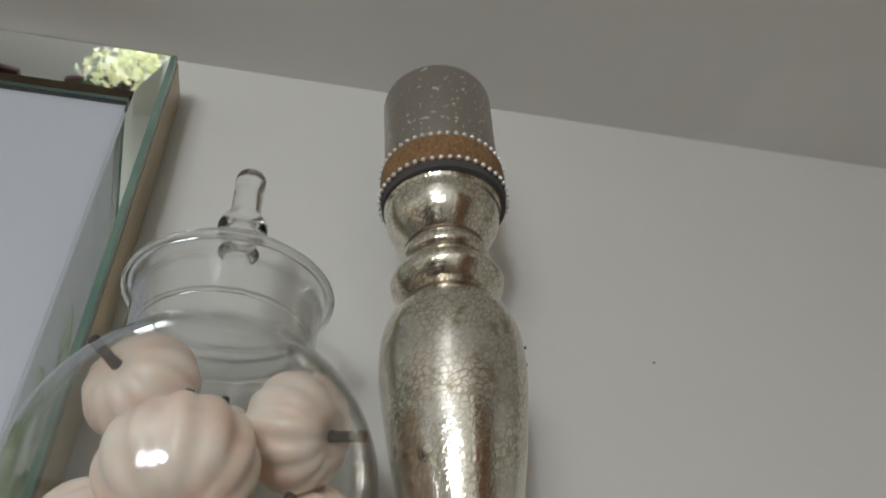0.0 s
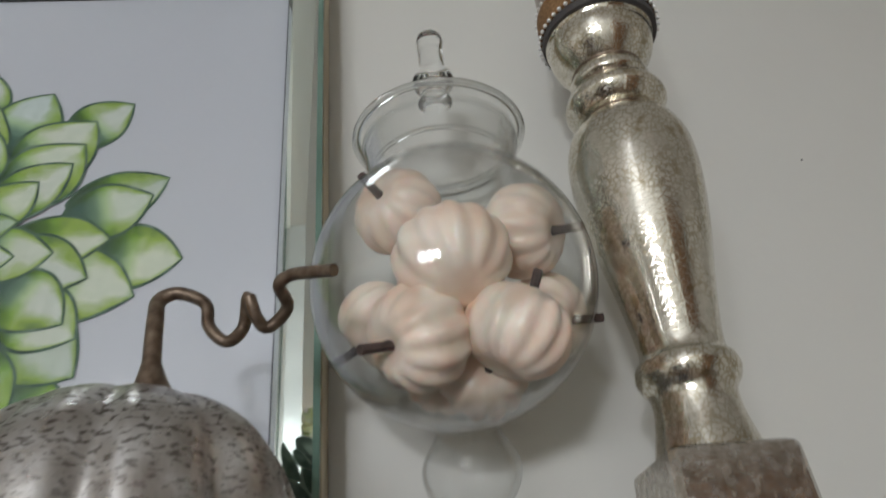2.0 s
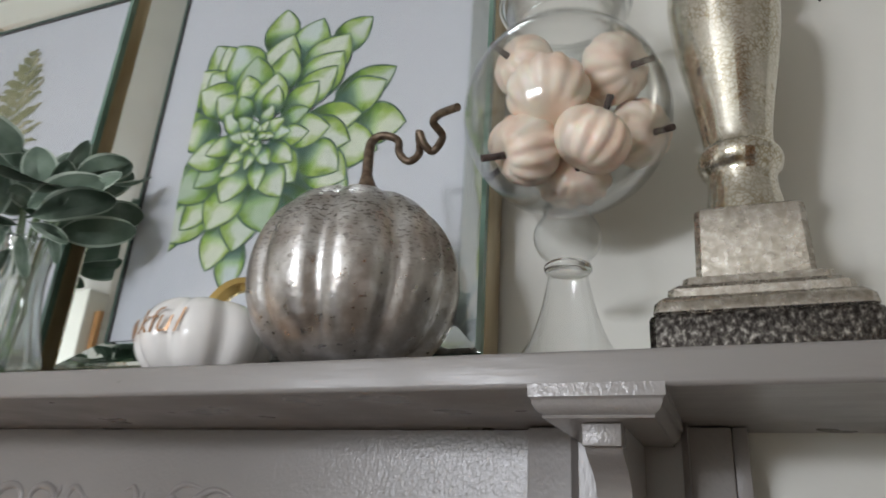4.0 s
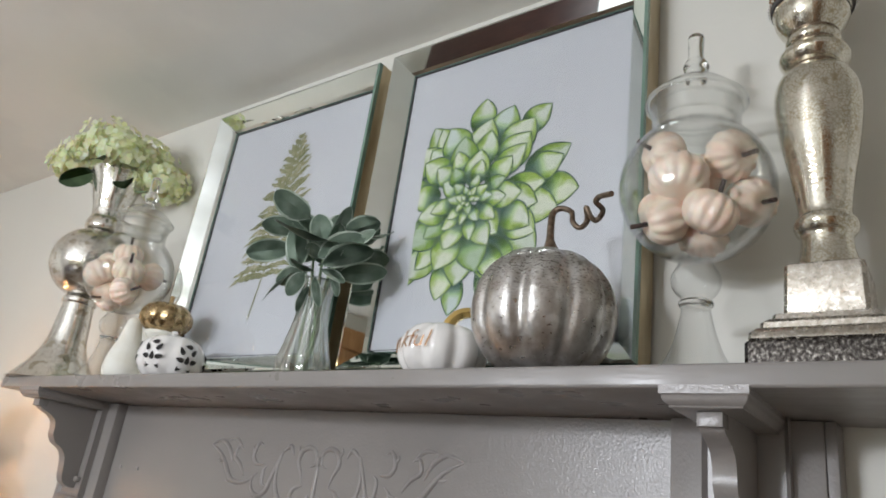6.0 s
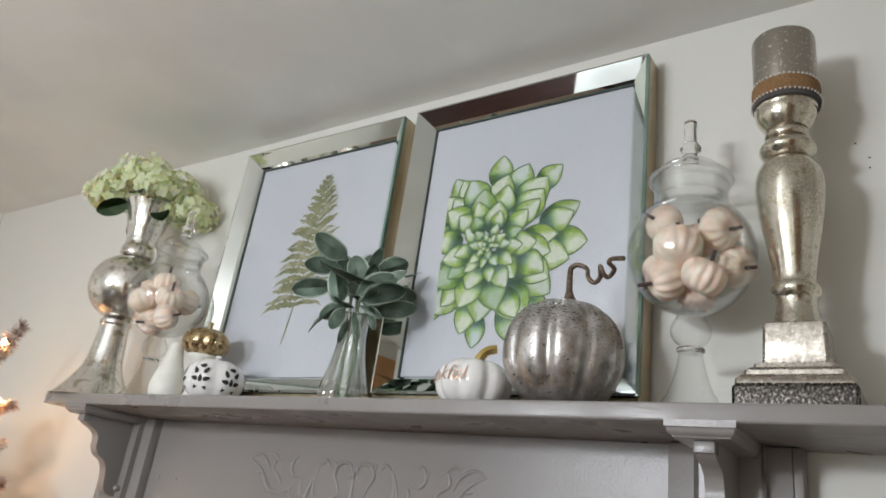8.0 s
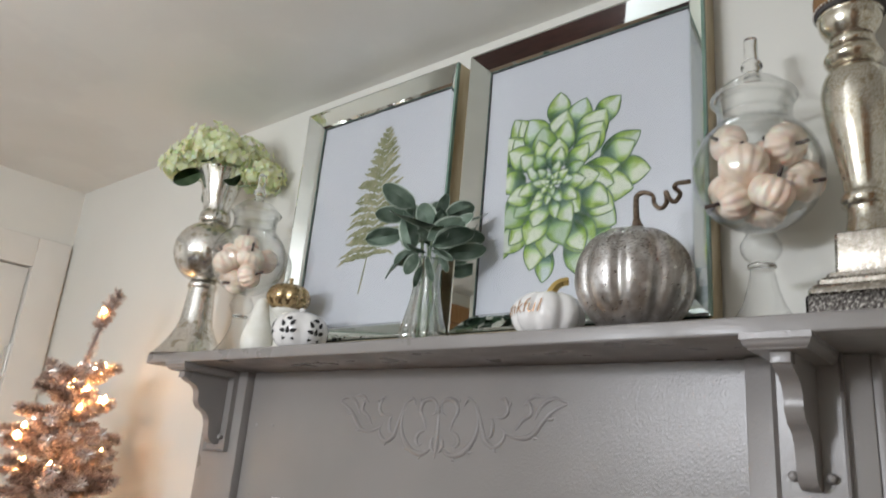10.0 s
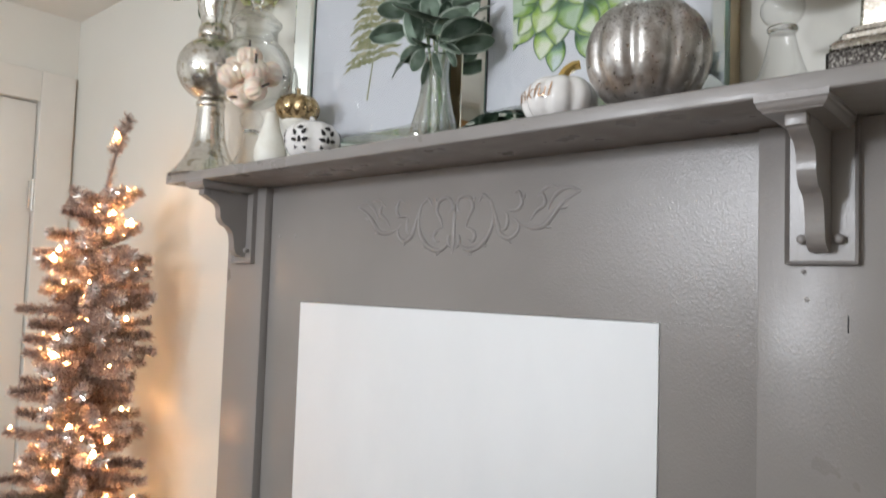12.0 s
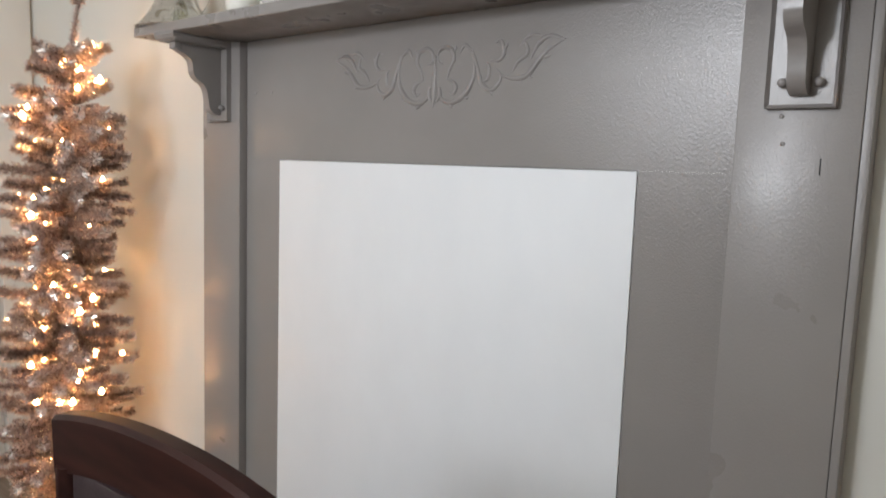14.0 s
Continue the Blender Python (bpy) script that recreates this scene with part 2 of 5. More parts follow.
mottle(BRONZE, 140, [(0.3, (0.09, 0.06, 0.04)), (0.7, (0.24, 0.18, 0.13))])
relief(BRONZE, 160, 0.5, 0.0012)
CERAMIC = mat("white_glazed_ceramic", (0.80, 0.78, 0.76), 0.12)
mottle(CERAMIC, 6, [(0.3, (0.78, 0.76, 0.74)), (0.7, (0.82, 0.80, 0.78))])
HOLE_SHADE = mat("dark_hole_shade", (0.03, 0.028, 0.027), 0.9)
GOLD = mat("polished_gold", (0.80, 0.58, 0.22), 0.16, 1.0)
vary_rough(GOLD, 60, 0.10, 0.24)
GOLD_PUMPKIN = mat("mottled_gold_glass", (0.62, 0.44, 0.20), 0.2, 1.0)
mottle(GOLD_PUMPKIN, 60, [(0.35, (0.30, 0.205, 0.10)), (0.65, (0.66, 0.51, 0.30))])
vary_rough(GOLD_PUMPKIN, 90, 0.12, 0.36)
SAGE = mat("sage_green_leaf", (0.10, 0.16, 0.115), 0.75, Sheen_Weight=0.5)
mottle(SAGE, 30, [(0.3, (0.080, 0.128, 0.088)), (0.5, (0.15, 0.215, 0.158)), (0.72, (0.25, 0.325, 0.26))], 5)
SAGE_RIM = mat("pale_fuzzy_leaf_rim", (0.42, 0.50, 0.43), 0.85, Sheen_Weight=0.4)
mottle(SAGE_RIM, 60, [(0.3, (0.38, 0.46, 0.38)), (0.7, (0.56, 0.63, 0.55))])
LEAF = mat("dark_green_leaf", (0.06, 0.11, 0.05), 0.55)
mottle(LEAF, 30, [(0.3, (0.04, 0.08, 0.035)), (0.7, (0.09, 0.15, 0.07))])
STALK = mat("green_stalk", (0.30, 0.40, 0.25), 0.6)
mottle(STALK, 60, [(0.3, (0.20, 0.29, 0.17)), (0.7, (0.36, 0.46, 0.30))])
PETAL = mat("pale_green_hydrangea", (0.69, 0.76, 0.37), 0.7, Subsurface_Weight=0.25)
_i = PETAL.node_tree.nodes.new("ShaderNodeNewGeometry")
_r = ramp(PETAL, _i, "Random Per Island", [(0.0, (0.80, 0.84, 0.48)), (0.4, (0.90, 0.925, 0.64)), (1.0, (0.96, 0.965, 0.80))])
link(PETAL, _r, 0, bsdf(PETAL), "Base Color")
_t = PETAL.node_tree.nodes.new("ShaderNodeBsdfTranslucent")
link(PETAL, _r, 0, _t, "Color")
_x = PETAL.node_tree.nodes.new("ShaderNodeMixShader")
_x.inputs[0].default_value = 0.42
link(PETAL, bsdf(PETAL), 0, _x, 1)
link(PETAL, _t, 0, _x, 2)
link(PETAL, _x, 0, PETAL.node_tree.nodes["Material Output"], 0)
TINSEL = mat("rose_gold_tinsel", (0.60, 0.42, 0.33), 0.28, 0.42)
_i = TINSEL.node_tree.nodes.new("ShaderNodeNewGeometry")
_r = ramp(TINSEL, _i, "Random Per Island", [(0.0, (0.64, 0.475, 0.395)), (0.45, (0.82, 0.68, 0.605)), (0.62, (0.88, 0.80, 0.76)), (1.0, (0.97, 0.96, 0.95))])
link(TINSEL, _r, 0, bsdf(TINSEL), "Base Color")
_k = ramp(TINSEL, _i, "Random Per Island", [(0.58, (0.20, 0.20, 0.20)), (0.60, (1, 1, 1))])
link(TINSEL, _k, 0, bsdf(TINSEL), "Metallic")
_k = ramp(TINSEL, _i, "Random Per Island", [(0.58, (0.34, 0.34, 0.34)), (0.60, (0.14, 0.14, 0.14))])
link(TINSEL, _k, 0, bsdf(TINSEL), "Roughness")
_t = TINSEL.node_tree.nodes.new("ShaderNodeBsdfTranslucent")
link(TINSEL, _r, 0, _t, 0)
_k = ramp(TINSEL, _i, "Random Per Island", [(0.58, (0.38, 0.38, 0.38)), (0.60, (0, 0, 0))])
_x = TINSEL.node_tree.nodes.new("ShaderNodeMixShader")
link(TINSEL, _k, 0, _x, 0)
link(TINSEL, bsdf(TINSEL), 0, _x, 1)
link(TINSEL, _t, 0, _x, 2)
link(TINSEL, _x, 0, TINSEL.node_tree.nodes["Material Output"], 0)
WIRE = mat("rose_gold_tree_wire", (0.52, 0.42, 0.37), 0.4, 0.4)
BULB = mat("lit_warm_bulb", (1.0, 0.7, 0.3), 0.3, Emission_Strength=175.0)
bsdf(BULB).inputs["Emission Color"].default_value = (1.0, 0.53, 0.225, 1)
MAHOGANY = mat("dark_mahogany", (0.03, 0.009, 0.006), 0.38, Specular_IOR_Level=0.2)
mottle(MAHOGANY, 9, [(0.3, (0.016, 0.006, 0.005)), (0.7, (0.038, 0.0135, 0.0105))], stretch=(1, 6, 6))
LEATHER = mat("dark_brown_leather", (0.03, 0.018, 0.02), 0.4)
relief(LEATHER, 240, 0.3, 0.0008)
mottle(LEATHER, 30, [(0.3, (0.022, 0.013, 0.015)), (0.7, (0.042, 0.026, 0.028))])
STEEL = mat("painted_steel_hinge", (0.6, 0.59, 0.56), 0.35, 0.4)
INK_GOLD = mat("gold_lettering", (0.50, 0.30, 0.17), 0.3, 0.6)
SPECK = mat("dark_nail_hole", (0.03, 0.03, 0.03), 0.8)


def watercolour(name, rim, wash, middle):
    """Painted petals: a wash that deepens to one side and to the root, and a pale middle. UV: u across, v along."""
    m = mat(name, middle, 0.85)
    uv = m.node_tree.nodes.new("ShaderNodeUVMap")
    sep = m.node_tree.nodes.new("ShaderNodeSeparateXYZ")
    link(m, uv, 0, sep, 0)
    wob = noise_node(m, 55, 4)
    add = node(m, "ShaderNodeMath")
    add.operation = "MULTIPLY_ADD"
    link(m, wob, 0, add, 0)
    add.inputs[1].default_value = 0.34
    scaled = node(m, "ShaderNodeMath")
    scaled.operation = "MULTIPLY"
    scaled.inputs[1].default_value = 0.66
    link(m, sep, 0, scaled, 0)
    link(m, scaled, 0, add, 2)
    half = tuple(0.5 * a + 0.5 * b for a, b in zip(middle, wash))
    r = ramp(m, add, 0, [(0.10, rim), (0.18, wash), (0.27, half), (0.34, middle), (0.65, middle), (0.72, half), (0.81, wash), (0.91, rim)])
    root = ramp(m, sep, 1, [(0.20, (0.08, 0.17, 0.15)), (0.36, (0.26, 0.40, 0.29)), (0.47, (0.70, 0.86, 0.52)), (0.58, (1, 1, 0.97)), (0.92, (1, 1, 1)), (1.0, (0.46, 0.62, 0.30))])
    geo = m.node_tree.nodes.new("ShaderNodeNewGeometry")
    tint = ramp(m, geo, "Random Per Island", [(0.0, (0.66, 0.80, 0.60)), (0.25, (1.05, 1.05, 1.0)), (0.7, (1.12, 1.12, 0.92)), (1.0, (0.92, 1.0, 1.06))])
    cloud = ramp(m, noise_node(m, 160, 3), 0, [(0.3, (0.90, 0.93, 0.88)), (0.7, (1.04, 1.04, 1.02))])
    top = r
    for layer in (root, tint, cloud):
        mul = m.node_tree.nodes.new("ShaderNodeMixRGB")
        mul.blend_type = "MULTIPLY"
        mul.inputs[0].default_value = 1.0
        link(m, top, 0, mul, 1)
        link(m, layer, 0, mul, 2)
        top = mul
    link(m, top, 0, bsdf(m), "Base Color")
    return m


PETAL_PAINT = watercolour("green_watercolour", (0.075, 0.15, 0.07), (0.30, 0.42, 0.09), (0.62, 0.645, 0.66))
PETAL_INK = mat("dark_teal_watercolour_line", (0.05, 0.10, 0.08), 0.85)
mottle(PETAL_INK, 60, [(0.3, (0.030, 0.065, 0.060)), (0.5, (0.065, 0.13, 0.085)), (0.72, (0.19, 0.27, 0.22))])
FERN_PAINT = mat("olive_watercolour", (0.30, 0.28, 0.12), 0.85)
mottle(FERN_PAINT, 45, [(0.3, (0.15, 0.165, 0.075)), (0.52, (0.26, 0.26, 0.14)), (0.72, (0.44, 0.40, 0.29))])


# ---- mesh helpers ----
def mesh_of(name, bm, material, smooth=True):
    me = bpy.data.meshes.new(name)
    bmesh.ops.recalc_face_normals(bm, faces=bm.faces)
    bm.to_mesh(me)
    bm.free()
    me.materials.append(material)
    if smooth:
        me.polygons.foreach_set("use_smooth", [True] * len(me.polygons))
        me.set_sharp_from_angle(angle=radians(38))
    return me


def part(name, bm, material, parent=None, label="", smooth=True):
    ob = new(name, mesh_of(name, bm, material, smooth))
    ob.parent = parent
    return tagged(ob, label)


def thing(name, at, label, category, group=""):
    ob = new(name)
    ob.empty_display_size = 0.05
    ob.location = at
    return tagged(ob, label, category, group)


def add_box(bm, x0, x1, y0, y1, z0, z1, bevel=0.0, segments=2):
    vs = [bm.verts.new(p) for p in ((x0, y0, z0), (x1, y0, z0), (x1, y1, z0), (x0, y1, z0), (x0, y0, z1), (x1, y0, z1), (x1, y1, z1), (x0, y1, z1))]
    fs = [bm.faces.new([vs[i] for i in q]) for q in ((0, 3, 2, 1), (4, 5, 6, 7), (0, 1, 5, 4), (1, 2, 6, 5), (2, 3, 7, 6), (3, 0, 4, 7))]
    if bevel:
        edges = {e for f in fs for e in f.edges}
        bmesh.ops.bevel(bm, geom=list(edges), offset=bevel, segments=segments, profile=0.6, affect="EDGES")
    return bm


def box(x0, x1, y0, y1, z0, z1, bevel=0.0, segments=2):
    return add_box(bmesh.new(), x0, x1, y0, y1, z0, z1, bevel, segments)


def smooth_profile(points, steps=4):
    """A finer profile through the points (Catmull-Rom)."""
    p = [Vector(q) for q in points]
    p = [p[0]] + p + [p[-1]]
    out = []
    for a, b, c, d in zip(p, p[1:], p[2:], p[3:]):
        for k in range(steps):
            t = k / steps
            out.append(0.5 * (2 * b + (c - a) * t + (2 * a - 5 * b + 4 * c - d) * t * t + (3 * b - a - 3 * c + d) * t ** 3))
    return out + [p[-1]]


def lathe(profile, n=48, bm=None, ripple=None):
    """Turns (radius, height) pairs round z; ends at radius 0 are closed."""
    bm = bm or bmesh.new()
    rings = []
    for r, z in profile:
        if r < 1e-5:
            rings.append([bm.verts.new((0, 0, z))])
            continue
        ring = []
        for k in range(n):
            a = math.tau * k / n
            f = ripple(a, z) if ripple else 1.0
            ring.append(bm.verts.new((r * f * math.cos(a), r * f * math.sin(a), z)))
        rings.append(ring)
    for a, b in zip(rings, rings[1:]):
        for k in range(n):
            q = [a[k % len(a)], a[(k + 1) % len(a)], b[(k + 1) % len(b)], b[k % len(b)]]
            q = list(dict.fromkeys(q))
            if len(q) > 2:
                bm.faces.new(q)
    return bm


def tube(points, radii, n=8, bm=None):
    """A round bar along points, closed at both ends."""
    bm = bm or bmesh.new()
    pts = [Vector(p) for p in points]
    if not hasattr(radii, "__len__"):
        radii = [radii] * len(pts)
    up, rings = Vector((0.31, 0.2, 0.93)), []
    for i, p in enumerate(pts):
        d = (pts[min(i + 1, len(pts) - 1)] - pts[max(i - 1, 0)]).normalized()
        u = (up - d * up.dot(d))
        u = u.normalized() if u.length > 1e-4 else d.orthogonal().normalized()
        w = d.cross(u)
        up = u
        rings.append([bm.verts.new(p + radii[i] * (math.cos(math.tau * k / n) * u + math.sin(math.tau * k / n) * w)) for k in range(n)])
    for a, b in zip(rings, rings[1:]):
        for k in range(n):
            bm.faces.new((a[k], a[(k + 1) % n], b[(k + 1) % n], b[k]))
    bm.faces.new(rings[0][::-1])
    bm.faces.new(rings[-1])
    return bm


def square_tiers(profile, bm=None):
    """A square turned foot: (half width, height) pairs."""
    bm = bm or bmesh.new()
    rings = []
    for h, z in profile:
        c = min(0.004, h * 0.12)
        pts = [(h - c, -h), (h, -h + c), (h, h - c), (h - c, h), (-h + c, h), (-h, h - c), (-h, -h + c), (-h + c, -h)]
        rings.append([bm.verts.new((x, y, z)) for x, y in pts])
    for a, b in zip(rings, rings[1:]):
        for k in range(8):
            bm.faces.new((a[k], a[(k + 1) % 8], b[(k + 1) % 8], b[k]))
    bm.faces.new(rings[0][::-1])
    bm.faces.new(rings[-1])
    return bm


def pumpkin_mesh(r, h, ribs, groove=0.10, dimple=0.16, n_v=20, per_rib=8, squash=0.85, wobble=0.0, sharp=5):
    """A ribbed gourd standing on z = 0."""
    bm = bmesh.new()
    n = ribs * per_rib
    rings = []
    for j in range(n_v + 1):
        th = math.pi * j / n_v
        ring = []
        for k in range(n):
            a = math.tau * k / n
            c = abs(math.cos(ribs * a / 2))
            s = max(math.sin(th), 0.0) ** squash
            cut = 1 - groove * (c ** sharp) * min(1, 1.4 * math.sin(th) + 0.15)
            rho = r * s * cut * (1 + wobble * math.sin(a * 1 + 1.3) * 0.5 + wobble * math.sin(2 * a))
            z = h / 2 * (1 + math.cos(th)) - dimple * h * math.exp(-(rho / (0.34 * r)) ** 2) * (1 if th < 1.57 else -0.35)
            ring.append(bm.verts.new((rho * math.cos(a), rho * math.sin(a), z)))
        rings.append(ring)
    for a, b in zip(rings, rings[1:]):
        for k in range(n):
            bm.faces.new((a[k], b[k], b[(k + 1) % n], a[(k + 1) % n]))
    bmesh.ops.remove_doubles(bm, verts=bm.verts, dist=1e-5)
    low = min(v.co.z for v in bm.verts)
    bmesh.ops.translate(bm, verts=bm.verts, vec=(0, 0, -low))
    return bm


def sheet_mesh(name, verts, faces, material, uvs=None, smooth=False):
    me = bpy.data.meshes.new(name)
    me.from_pydata(verts, [], faces)
    if uvs is not None:
        layer = me.uv_layers.new(name="UVMap")
        idx = np.empty(len(me.loops), dtype=np.int32)
        me.loops.foreach_get("vertex_index", idx)
        layer.data.foreach_set("uv", np.asarray(uvs, dtype=np.float32)[idx].ravel())
    me.materials.append(material)
    if smooth:
        me.polygons.foreach_set("use_smooth", [True] * len(me.polygons))
    return me


# ---- the room ----
T = 0.12


def structure(name, bm, material, label, category, smooth=False):
    return tagged(part(name, bm, material, None, label, smooth), category=category, kind="structure")


DOOR_Y0, DOOR_Y1, DOOR_TOP = -0.925, -0.128, 1.888
wall_north = structure("wall_north", box(LEFT - T, RIGHT + T, 0, T, 0, CEIL), WALL, "cream painted plaster wall behind the mantel", "wall")
bm = box(LEFT - T, LEFT, DOOR_Y1, 0, 0, CEIL)
add_box(bm, LEFT - T, LEFT, REAR, DOOR_Y0, 0, CEIL)
add_box(bm, LEFT - T, LEFT, DOOR_Y0, DOOR_Y1, DOOR_TOP, CEIL)
structure("wall_west", bm, WALL, "cream painted wall holding the white door", "wall")
structure("wall_east", box(RIGHT, RIGHT + T, REAR, 0, 0, CEIL), WALL, "plain cream painted wall", "wall")
WX0, WX1, WZ0, WZ1 = WIN_X - 0.36, WIN_X + 0.36, WIN_Z - 0.26, WIN_Z + 0.26
bm = box(LEFT - T, WX0, REAR - T, REAR, 0, CEIL)
add_box(bm, WX1, RIGHT + T, REAR - T, REAR, 0, CEIL)
add_box(bm, WX0, WX1, REAR - T, REAR, 0, WZ0)
add_box(bm, WX0, WX1, REAR - T, REAR, WZ1, CEIL)
structure("wall_south", bm, WALL, "cream painted wall with a window", "wall")
structure("floor", box(LEFT - T, RIGHT + T, REAR - T, T, -0.1, 0), FLOOR, "pale oak board floor", "floor")
structure("ceiling", box(LEFT - T, RIGHT + T, REAR - T, T, CEIL, CEIL + 0.1), CEILING, "off-white painted plaster ceiling, slightly uneven", "ceiling")
bm = box(LEFT + 0.012, 0.058, -0.014, 0, 0, 0.12, 0.003)
add_box(bm, 1.562, RIGHT, -0.014, 0, 0, 0.12, 0.003)
structure("baseboard", bm, DOOR, "white painted baseboard along the wall", "baseboard", True)
window = thing("window_1", (WIN_X, REAR, WZ0), "white framed window letting in daylight", "window")
tagged(window, kind="structure")
bm = bmesh.new()
for x0, x1, z0, z1 in ((-0.36, -0.32, 0, 0.52), (0.32, 0.36, 0, 0.52), (-0.32, 0.32, 0, 0.05), (-0.32, 0.32, 0.47, 0.52), (-0.018, 0.018, 0.05, 0.47)):
    add_box(bm, x0, x1, -0.07, 0.015, z0, z1, 0.003)
part("window_frame", bm, DOOR, window)
part("window_sill", box(-0.40, 0.40, 0.001, 0.05, -0.03, -0.002, 0.004), DOOR, window)
lamp = thing("pendant_lamp", (PEND[0], PEND[1], CEIL), "lit pendant lamp with a small metal cap over the table", "pendant lamp")
part("canopy", lathe(smooth_profile([(0.0, -0.03), (0.03, -0.028), (0.055, -0.008), (0.055, 0.0)], 3), 32), STEEL, lamp)
part("cord", tube([(0, 0, -0.02), (0, 0, -0.34)], 0.004, 8), WIRE, lamp)
part("cap", lathe(smooth_profile([(0.006, -0.315), (0.04, -0.325), (0.065, -0.35), (0.07, -0.37), (0.066, -0.37), (0.036, -0.335)], 3), 32), STEEL, lamp)

# the white panelled door
door = tagged(thing("door_1", (LEFT, DOOR_Y1, 0), "closed white panelled door in a plain casing", "door"), kind="structure")
W = DOOR_Y1 - DOOR_Y0
bm = bmesh.new()
for y0, y1, z0, z1 in ((-W + 0.003, -W + 0.12, 0.01, DOOR_TOP - 0.004), (-0.12, -0.003, 0.01, DOOR_TOP - 0.004), (-W + 0.12, -0.12, DOOR_TOP - 0.13, DOOR_TOP - 0.004),
                       (-W + 0.12, -0.12, 0.95, 1.08), (-W + 0.12, -0.12, 0.01, 0.22), (-W / 2 - 0.05, -W / 2 + 0.05, 0.22, 0.95), (-W / 2 - 0.05, -W / 2 + 0.05, 1.08, DOOR_TOP - 0.13)):
    add_box(bm, -0.045, -0.006, y0, y1, z0, z1, 0.003)
part("door_leaf", bm, DOOR, door)
for y0, y1 in ((-W + 0.12, -W / 2 - 0.05), (-W / 2 + 0.05, -0.12)):
    for z0, z1 in ((0.22, 0.95), (1.08, DOOR_TOP - 0.13)):
        part("panel", box(-0.034, -0.018, y0 + 0.002, y1 - 0.002, z0 + 0.002, z1 - 0.002, 0.006), DOOR, door)
bm = box(0.0, 0.02, 0.0, 0.118, 0, DOOR_TOP + 0.112, 0.004)
add_box(bm, 0.0, 0.02, -W - 0.118, -W, 0, DOOR_TOP + 0.112, 0.004)
add_box(bm, 0.0, 0.02, -W, 0.0, DOOR_TOP, DOOR_TOP + 0.112, 0.004)
part("casing", bm, DOOR, door)
for z in (0.3, 1.545):
    h = part("hinge", box(-0.004, 0.008, -0.018, 0.012, z - 0.05, z + 0.05, 0.003), STEEL, door)
    part("pin", tube([(0.009, -0.003, z - 0.058), (0.009, -0.003, z + 0.058)], 0.006, 10), STEEL, h)
knob_part = part("door_knob", lathe(smooth_profile([(0.0, 0.0), (0.024, 0.0), (0.024, 0.006), (0.011, 0.012), (0.011, 0.032), (0.027, 0.045), (0.022, 0.062), (0.0, 0.066)]), 28), GOLD, door)
knob_part.matrix_local = pose(-0.006, -W + 0.07, 0.98, 0, 90, 0)

# the closet with an oak door, met only in the mirrors
OAK = mat("orange_oak", (0.40, 0.20, 0.08), 0.4)
mottle(OAK, 14, [(0.3, (0.32, 0.15, 0.055)), (0.7, (0.50, 0.27, 0.115))], stretch=(5, 5, 0.6))
CLOSET_X, CLOSET_Y = 1.93, -1.75
structure("wall_closet", box(CLOSET_X, RIGHT, REAR, CLOSET_Y, 0, CEIL), WALL, "cream painted closet wall holding the oak door", "wall")
door2 = tagged(thing("door_2", (2.425, CLOSET_Y, 0), "closed orange oak panelled door in an oak casing", "door"), kind="structure")
bm = bmesh.new()
for x0, x1, z0, z1 in ((-0.36, -0.25, 0.01, 2.05), (0.25, 0.36, 0.01, 2.05), (-0.25, 0.25, 1.92, 2.05), (-0.25, 0.25, 0.95, 1.08), (-0.25, 0.25, 0.01, 0.22), (-0.05, 0.05, 0.22, 0.95), (-0.05, 0.05, 1.08, 1.92)):
    add_box(bm, x0, x1, 0.001, 0.022, z0, z1, 0.003)
part("door_leaf", bm, OAK, door2)
for x0, x1 in ((-0.25, -0.05), (0.05, 0.25)):
    for z0, z1 in ((0.22, 0.95), (1.08, 1.92)):
        part("panel", box(x0 + 0.002, x1 - 0.002, 0.001, 0.013, z0 + 0.002, z1 - 0.002, 0.005), OAK, door2)
bm = box(-0.455, -0.364, 0.001, 0.03, 0, 2.15, 0.004)
add_box(bm, 0.364, 0.455, 0.001, 0.03, 0, 2.15, 0.004)
add_box(bm, -0.364, 0.364, 0.001, 0.03, 2.054, 2.15, 0.004)
part("casing", bm, OAK, door2)

# small dark marks on the plaster
for x, z in ((1.672, 1.918), (1.671, 1.902), (1.786, 1.914), (1.527, 1.592), (1.656, 1.945)):
    ob = part("nail_hole", lathe([(0.0, 0.0009), (0.0016, 0.0006), (0.002, -0.001)], 8), SPECK, wall_north)
    ob.matrix_local = pose(x, 0, z, 90, 0, 0) @ Matrix.Scale(0.6 if x > 1.7 else 0.85, 4)

# ---- the mantel ----
SHELF_TOP = 1.519
X0, X1 = 0.062, 1.556
FACE = -0.022
mantel = thing("fireplace_mantel", (0.8125, 0, 0), "taupe painted wooden fireplace mantel with brackets and carved scrolls", "mantel")
MX = 0.8125


def mantel_part(name, bm, material, label="", smooth=True, parent=None):
    bmesh.ops.translate(bm, verts=bm.verts, vec=(-MX, 0, 0))
    return part(name, bm, material, parent or mantel, label, smooth)


